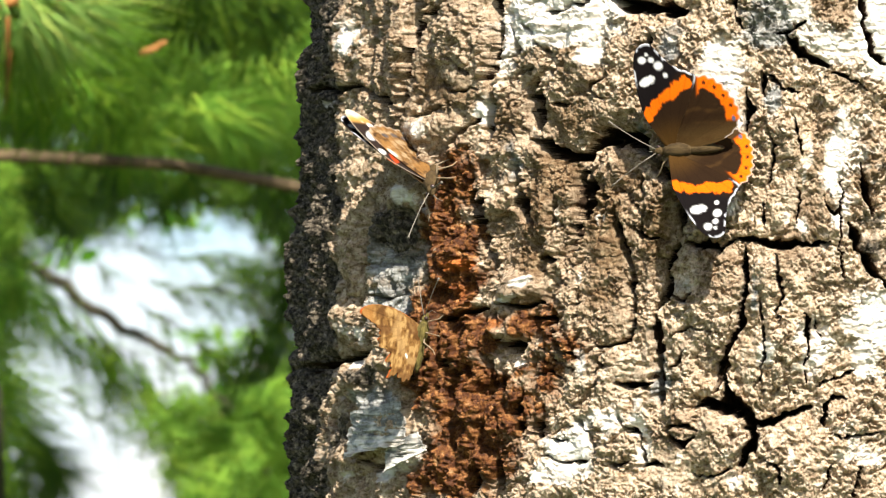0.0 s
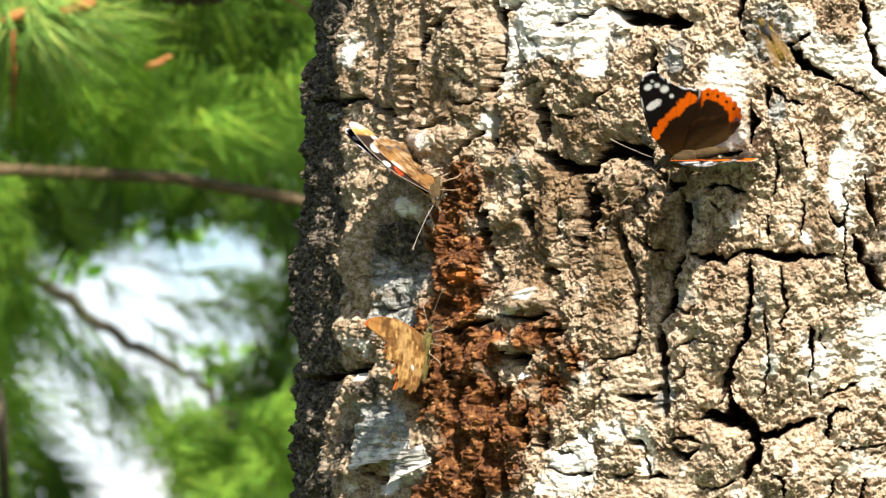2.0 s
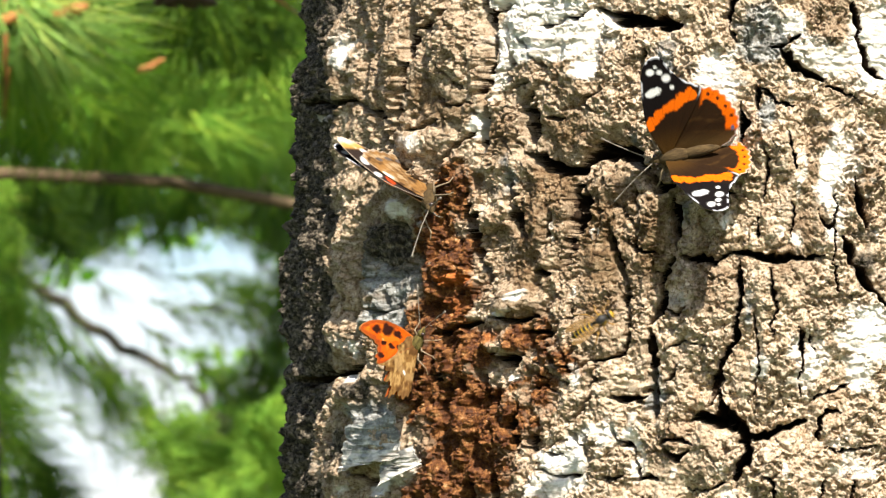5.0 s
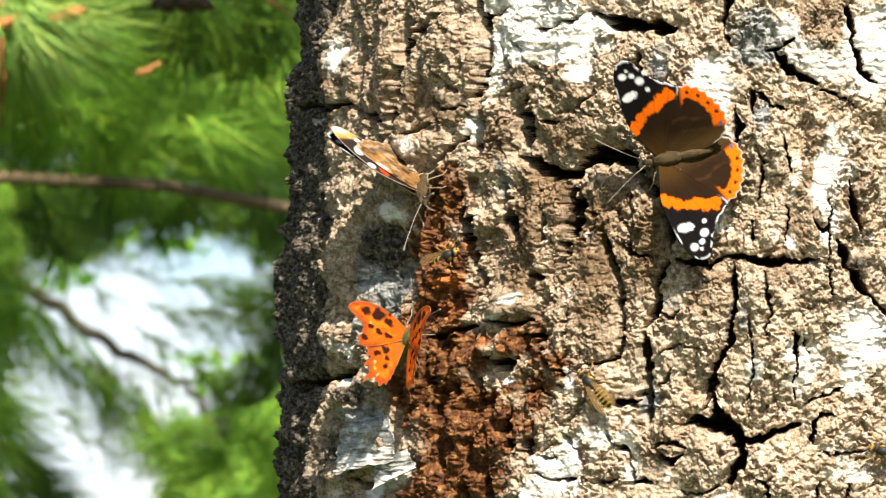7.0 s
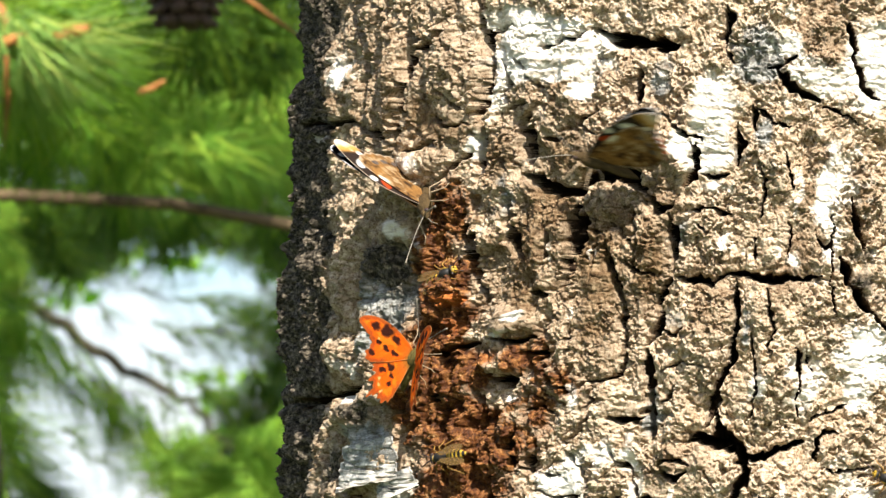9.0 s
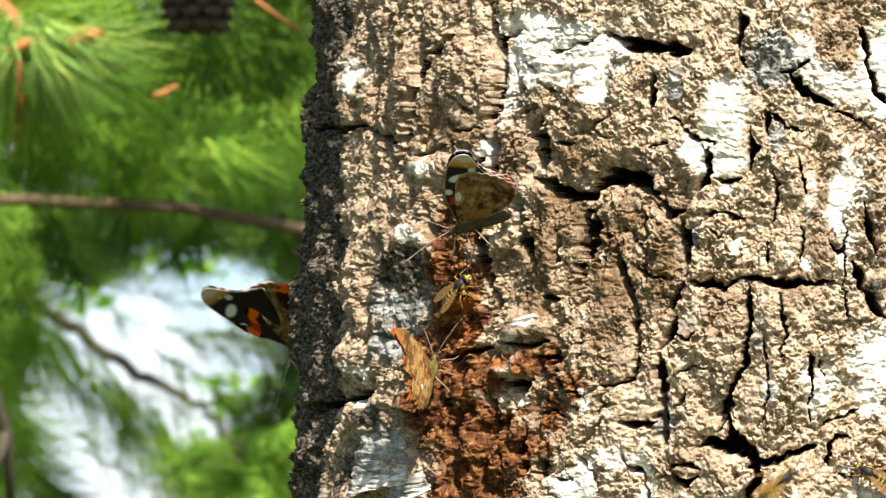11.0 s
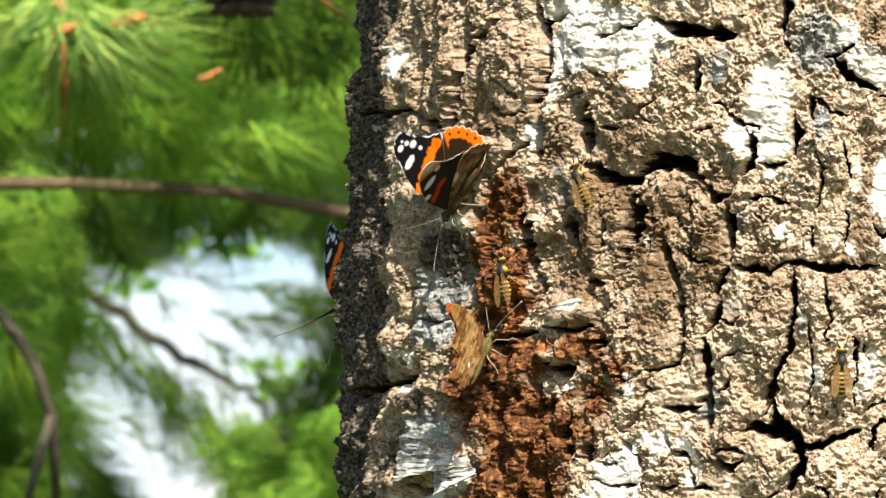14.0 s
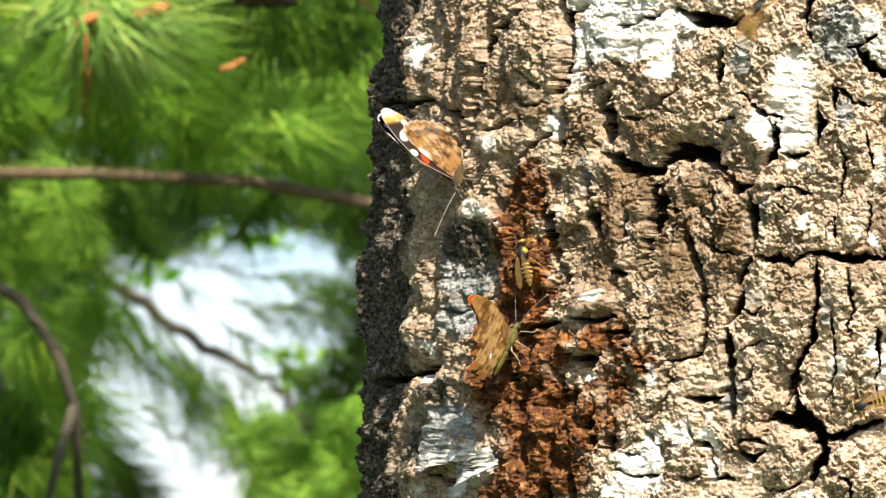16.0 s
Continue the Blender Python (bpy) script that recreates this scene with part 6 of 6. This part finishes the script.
ADMIRAL_B_ROWS = [
    (0, (-0.0035, 0.0488, 1.4706, -47, 52, 141), (87, -77, -87), (88, 77, 87), 36),
    (2.2, (-0.0035, 0.0488, 1.4706, -47, 52, 141), (87, -77, -87), (88, 77, 87), 36),
    (3, (-0.0021, 0.0488, 1.4675, -50, 58, 139), (87, -77, -87), (88, 77, 87), 36),
    (4.2, (-0.0021, 0.0488, 1.4675, -50, 58, 139), (87, -77, -87), (88, 77, 87), 36),
    (6.3, (-0.0027, 0.0483, 1.4728, -53, 54, 136), (88, -77, -87), (86, 77, 87), 36),
    (8.5, (-0.0027, 0.0483, 1.4728, -53, 54, 136), (88, -77, -87), (86, 77, 87), 36),
    (8.55, (-0.0079, 0.0513, 1.4707, -62, 45, 141), (43, -65, -31), (24, 47, 25), 18),
    (8.6, (-0.0083, 0.0518, 1.4710, -90, 39, 131), (35, -46, -12), (16, 9, 16), 0),
    (8.7, (-0.0083, 0.0518, 1.4712, -90, 34, 131), (104, -42, -90), (37, 31, 26), 0),
    (8.8, (-0.0028, 0.0483, 1.4736, -53, 54, 136), (88, -77, -87), (86, 77, 87), 36),
    (9.1, (-0.0030, 0.0485, 1.4742, -53, 54, 136), (88, -77, -87), (86, 77, 87), 36),
    (9.15, (-0.0422, 0.0896, 1.4507, -50, 31, 156), (-31, -82, 2), (50, 52, 26), 18),
    (9.2, (-0.0767, 0.1282, 1.4298, -67, 16, 163), (-80, -67, 20), (55, 24, 3), 0),
    (9.6, (-0.1047, 0.1270, 1.4394, -58, 45, 180), (-3, -69, -46), (25, 21, -11), 0),
    (10.1, (-0.0807, 0.1280, 1.4234, -52, 53, -172), (33, -57, -68), (23, 23, -26), 0),
    (10.35, (-0.0637, 0.1626, 1.4253, -86, 22, 146), (40, -73, -60), (11, 56, -14), 18),
    (10.6, (-0.0503, 0.1972, 1.4302, -94, -17, 125), (2, -89, -7), (2, 89, -2), 36),
    (11.3, (-0.0502, 0.1972, 1.4329, -65, -34, 61), (88, -47, -97), (91, 47, 82), 0),
    (11.9, (-0.0502, 0.1972, 1.4322, -70, -36, 71), (88, -48, -98), (91, 48, 80), 0),
    (12, (-0.0501, 0.1972, 1.4346, -90, 2, 77), (58, -34, -78), (62, 40, -6), 0),
    (12.3, (-0.0501, 0.1972, 1.4343, -90, 2, 77), (62, -33, -93), (63, 40, -5), 0),
    (12.4, (-0.0501, 0.1972, 1.4353, -90, 1, 77), (67, -42, -90), (84, 42, 22), 0),
    (12.6, (-0.0500, 0.1972, 1.4373, -67, -31, 66), (87, -47, -98), (91, 48, 81), 0),
    (13, (-0.0497, 0.1972, 1.4430, -74, -53, 85), (87, -50, -103), (90, 51, 75), 0),
    (13.4, (-0.0496, 0.1972, 1.4451, -82, -61, 96), (88, -52, -106), (90, 52, 74), 0),
    (13.7, (-0.0496, 0.1972, 1.4454, -82, -61, 98), (88, -52, -105), (90, 52, 74), 0),
    (13.75, (-0.0496, 0.1972, 1.4452, -83, -30, 87), (84, -50, -66), (116, 53, 143), 0),
    (13.8, (-0.0491, 0.1972, 1.4421, -90, 0, 77), (100, -49, -41), (112, 50, -169), 0),
    (13.9, (-0.0491, 0.1972, 1.4414, -90, 0, 77), (67, -26, -47), (117, 44, -167), 0),
    (14, (-0.0492, 0.1972, 1.4407, -90, 1, 77), (36, -8, -63), (122, 38, -165), 0),
    (14.3, (-0.0492, 0.1972, 1.4405, -90, 1, 77), (34, -7, -56), (118, 38, -171), 0),
    (14.7, (-0.0491, 0.1972, 1.4410, -90, 1, 77), (34, -6, -56), (119, 36, -171), 0),
    (14.9, (-0.0219, 0.2520, 1.4420, -90, 0, 56), (59, -41, -117), (-93, 73, -20), 0),
    (16, (0.0387, 0.3053, 1.4433, -90, 0, 27), (84, -45, -162), (-80, 26, -4), 0),
]
COMMA_ROWS = [
    (0., (-0.0063, 0.0469, 1.4241, 76, 0, -67), (79, -89, -67), (15, 87, 28), 8),
    (4.2, (-0.0061, 0.0467, 1.4245, 81, 4, -59), (37, -89, -25), (5, 87, 16), 8),
    (5.6, (-0.0069, 0.0477, 1.4249, 90, 46, -47), (-132, -73, -173), (-18, 73, 23), 0),
    (5.95, (-0.0071, 0.0479, 1.4263, 90, 41, -47), (-23, -60, 70), (-24, 61, 17), 0),
    (6.3, (-0.0073, 0.0482, 1.4277, 90, 36, -47), (-14, -22, 51), (-27, 48, 14), 0),
    (7.5, (-0.0067, 0.0477, 1.4278, 90, 35, -47), (-14, -23, 48), (-16, 36, 17), 0),
    (9.2, (-0.0060, 0.0469, 1.4270, 90, 35, -46), (-16, -29, 49), (-14, 24, 11), 0),
    (10., (-0.0067, 0.0476, 1.4264, 90, 39, -47), (-21, -35, 59), (2, 7, 18), 0),
    (10.5, (-0.0057, 0.0465, 1.4253, 76, 17, -45), (-32, -59, 57), (-3, 49, 11), 4),
    (11., (-0.0047, 0.0453, 1.4243, 63, -3, -38), (-73, -86, 86), (-65, 85, -51), 8),
    (11.3, (-0.0041, 0.0448, 1.4245, 64, -2, -39), (-73, -86, 86), (-64, 85, -52), 8),
    (12.5, (-0.0036, 0.0444, 1.4253, 61, 0, -38), (-74, -86, 86), (-67, 85, -55), 8),
    (14.5, (-0.0017, 0.0424, 1.4266, 62, 9, -46), (-76, -86, 85), (-58, 85, -48), 8),
    (16., (-0.0013, 0.0421, 1.4263, 62, 11, -51), (-76, -86, 85), (-53, 85, -43), 8),
]
WASP_IN_HOLLOW_ROWS = [
    (0., (0.0049, 0.0534, 1.4523, 90, 21, -45)),
    (4.2, (0.0052, 0.0531, 1.4518, 90, 21, -45)),
    (6.3, (0.0048, 0.0479, 1.4528, 90, 59, -44)),
    (7., (0.0043, 0.0469, 1.4528, 90, 67, -44)),
    (9.2, (0.0027, 0.0486, 1.4526, 90, 68, -45)),
    (11.3, (0.0036, 0.0406, 1.4500, 90, 49, -43)),
    (12.5, (0.0009, 0.0431, 1.4500, 90, 49, -44)),
    (13.2, (0.0026, 0.0416, 1.4486, 90, -7, -43)),
    (14.4, (0.0037, 0.0406, 1.4497, 90, -9, -42)),
    (15., (0.0037, 0.0405, 1.4505, 90, -7, -42)),
    (16., (0.0030, 0.0413, 1.4518, 90, -14, -43)),
]
WASP_FLYING_ROWS = [
    (0., (0.1537, -0.0264, 1.5340, -90, -70, -169)),
    (1.6, (0.1437, -0.0281, 1.5253, -90, -70, -172)),
    (1.8, (0.1212, -0.0219, 1.5149, -90, -70, -178)),
    (1.9, (0.1061, -0.0217, 1.5108, 90, -60, -3)),
    (2., (0.0961, -0.0208, 1.5167, 90, -30, -6)),
    (2.2, (0.0903, -0.0278, 1.5377, 90, -30, -8)),
    (2.75, (0.0800, -0.0259, 1.5396, 87, -70, -8)),
    (3.3, (0.0697, -0.0239, 1.5416, -90, -71, 165)),
    (3.8, (0.0502, -0.0187, 1.4779, -90, -52, 160)),
    (4., (0.0324, -0.0031, 1.4516, -90, -72, 154)),
    (4.1, (0.0236, 0.0017, 1.4530, -90, -81, 151)),
    (4.2, (0.0171, 0.0055, 1.4544, 90, -90, -32)),
    (4.7, (0.0360, -0.0078, 1.4409, 83, -5, -24)),
    (5.2, (0.0550, -0.0212, 1.4275, 90, 80, -17)),
    (6.3, (0.0933, -0.0169, 1.4140, 90, 30, -6)),
    (6.4, (0.0864, -0.0159, 1.4227, 88, -30, -7)),
    (6.5, (0.0794, -0.0148, 1.4315, 90, -90, -11)),
    (6.8, (0.0570, 0.0012, 1.4176, -90, -81, 161)),
    (7., (0.0485, 0.0108, 1.4140, 90, -42, -23)),
    (7.3, (0.0401, 0.0102, 1.4133, 90, -81, -25)),
    (7.5, (0.0278, 0.0166, 1.4146, 90, -90, -30)),
    (8., (0.0136, 0.0284, 1.4109, -90, -74, 143)),
    (8.6, (0.0053, 0.0371, 1.3990, -90, -82, 139)),
    (9., (0.0029, 0.0390, 1.3969, -90, -82, 138)),
    (9.2, (-0.0004, 0.0386, 1.3866, -90, -26, 138)),
    (9.6, (-0.0031, 0.0325, 1.3711, -90, -26, 139)),
    (10.1, (0.0328, 0.0035, 1.3693, -100, 32, 148)),
    (10.6, (0.0686, -0.0256, 1.3674, 0, 90, -0)),
    (11.1, (0.1092, -0.0259, 1.4011, 97, 45, 4)),
    (11.6, (0.1498, -0.0262, 1.4348, 90, 0, 11)),
    (12.3, (0.1297, -0.0243, 1.5008, 90, -60, 4)),
    (12.5, (0.0971, -0.0191, 1.4828, -90, -70, 174)),
    (12.6, (0.0516, -0.0089, 1.4626, 90, -81, -20)),
    (12.7, (0.0425, -0.0028, 1.4730, 90, -43, -24)),
    (12.8, (0.0343, 0.0081, 1.4804, 90, -33, -28)),
    (13., (0.0359, 0.0093, 1.4789, 90, -11, -28)),
    (13.2, (0.0327, 0.0154, 1.4684, 90, -6, -29)),
    (13.4, (0.0324, 0.0179, 1.4727, 90, -6, -30)),
    (13.6, (0.0295, 0.0221, 1.4761, 90, -6, -32)),
    (14., (0.0267, 0.0239, 1.4782, 90, -23, -33)),
    (14.5, (0.0244, 0.0256, 1.4819, 90, -45, -34)),
    (15., (0.0212, 0.0279, 1.4825, 90, -56, -35)),
    (15.3, (0.0206, 0.0281, 1.4814, 90, -35, -35)),
    (15.5, (0.0238, 0.0188, 1.4803, 90, 34, -33)),
    (15.6, (0.0258, 0.0128, 1.4801, 90, 34, -31)),
    (15.8, (0.0499, -0.0094, 1.5053, 90, 52, -21)),
    (16., (0.0724, -0.0165, 1.5248, 90, 21, -14)),
]
WASP_CREEPING_ROWS = [
    (0., (0.1121, -0.0199, 1.3542, 90, -10, 1)),
    (3.3, (0.1069, -0.0198, 1.3667, 90, -10, -1)),
    (3.5, (0.1017, -0.0157, 1.3815, 90, -5, -3)),
    (3.6, (0.0969, -0.0174, 1.3733, 89, -57, -3)),
    (3.7, (0.0922, -0.0191, 1.3651, -90, -70, 175)),
    (4.85, (0.1230, -0.0167, 1.3709, 81, -60, 12)),
    (6., (0.1538, -0.0143, 1.3768, 90, -10, 14)),
    (7., (0.1370, 0.0003, 1.3938, 90, -70, 10)),
    (8., (0.1397, 0.0010, 1.3914, 90, -70, 11)),
    (9.2, (0.1366, 0.0003, 1.3910, 90, -70, 9)),
    (11.3, (0.1228, -0.0013, 1.3955, 90, -50, 4)),
    (12., (0.1096, -0.0020, 1.4028, 90, -30, -0)),
    (12.5, (0.1085, -0.0019, 1.4073, 90, -40, -1)),
    (13., (0.1048, -0.0017, 1.4131, 90, -30, -2)),
    (13.6, (0.1054, -0.0017, 1.4212, 90, -10, -2)),
    (14., (0.1053, -0.0018, 1.4219, 90, 0, -2)),
    (14.25, (0.1065, -0.0018, 1.4209, 90, -43, -2)),
    (14.5, (0.1078, -0.0017, 1.4199, 90, -85, -1)),
    (15., (0.1076, -0.0018, 1.4108, -90, -80, 179)),
    (15.5, (0.1071, -0.0019, 1.4080, -90, -75, 179)),
    (16., (0.1057, -0.0019, 1.4075, -90, -75, 178)),
]


def fly(insect, rows):
    thing, wings = insect
    walk(thing, [(row[0], UPWARD @ pose(*row[1])) for row in rows])
    for side, column in ((1, 2), (-1, 3)):
        fore, hind = wings[side]
        # at rest the forewings slide back behind the hindwings
        walk(fore, [(row[0], pose(side * 0.0007, 0.0010, 0.0010, *row[column]) @ pose(0, 0, 0, 0, 0, -side * row[4])) for row in rows])
        walk(hind, [(row[0], pose(side * 0.0007, 0.0010, 0.0010, *row[column])) for row in rows])


def motions():
    fly(ADMIRAL_RIGHT, ADMIRAL_A_ROWS)
    fly(ADMIRAL_LEFT, ADMIRAL_B_ROWS)
    fly(COMMA_BUTTERFLY, COMMA_ROWS)
    walk(WASP_IN_HOLLOW, [(t, UPWARD @ pose(*p)) for t, p in WASP_IN_HOLLOW_ROWS])
    walk(WASP_FLYING, [(t, UPWARD @ pose(*p)) for t, p in WASP_FLYING_ROWS])
    walk(WASP_CREEPING, [(t, UPWARD @ pose(*p)) for t, p in WASP_CREEPING_ROWS])


motions()
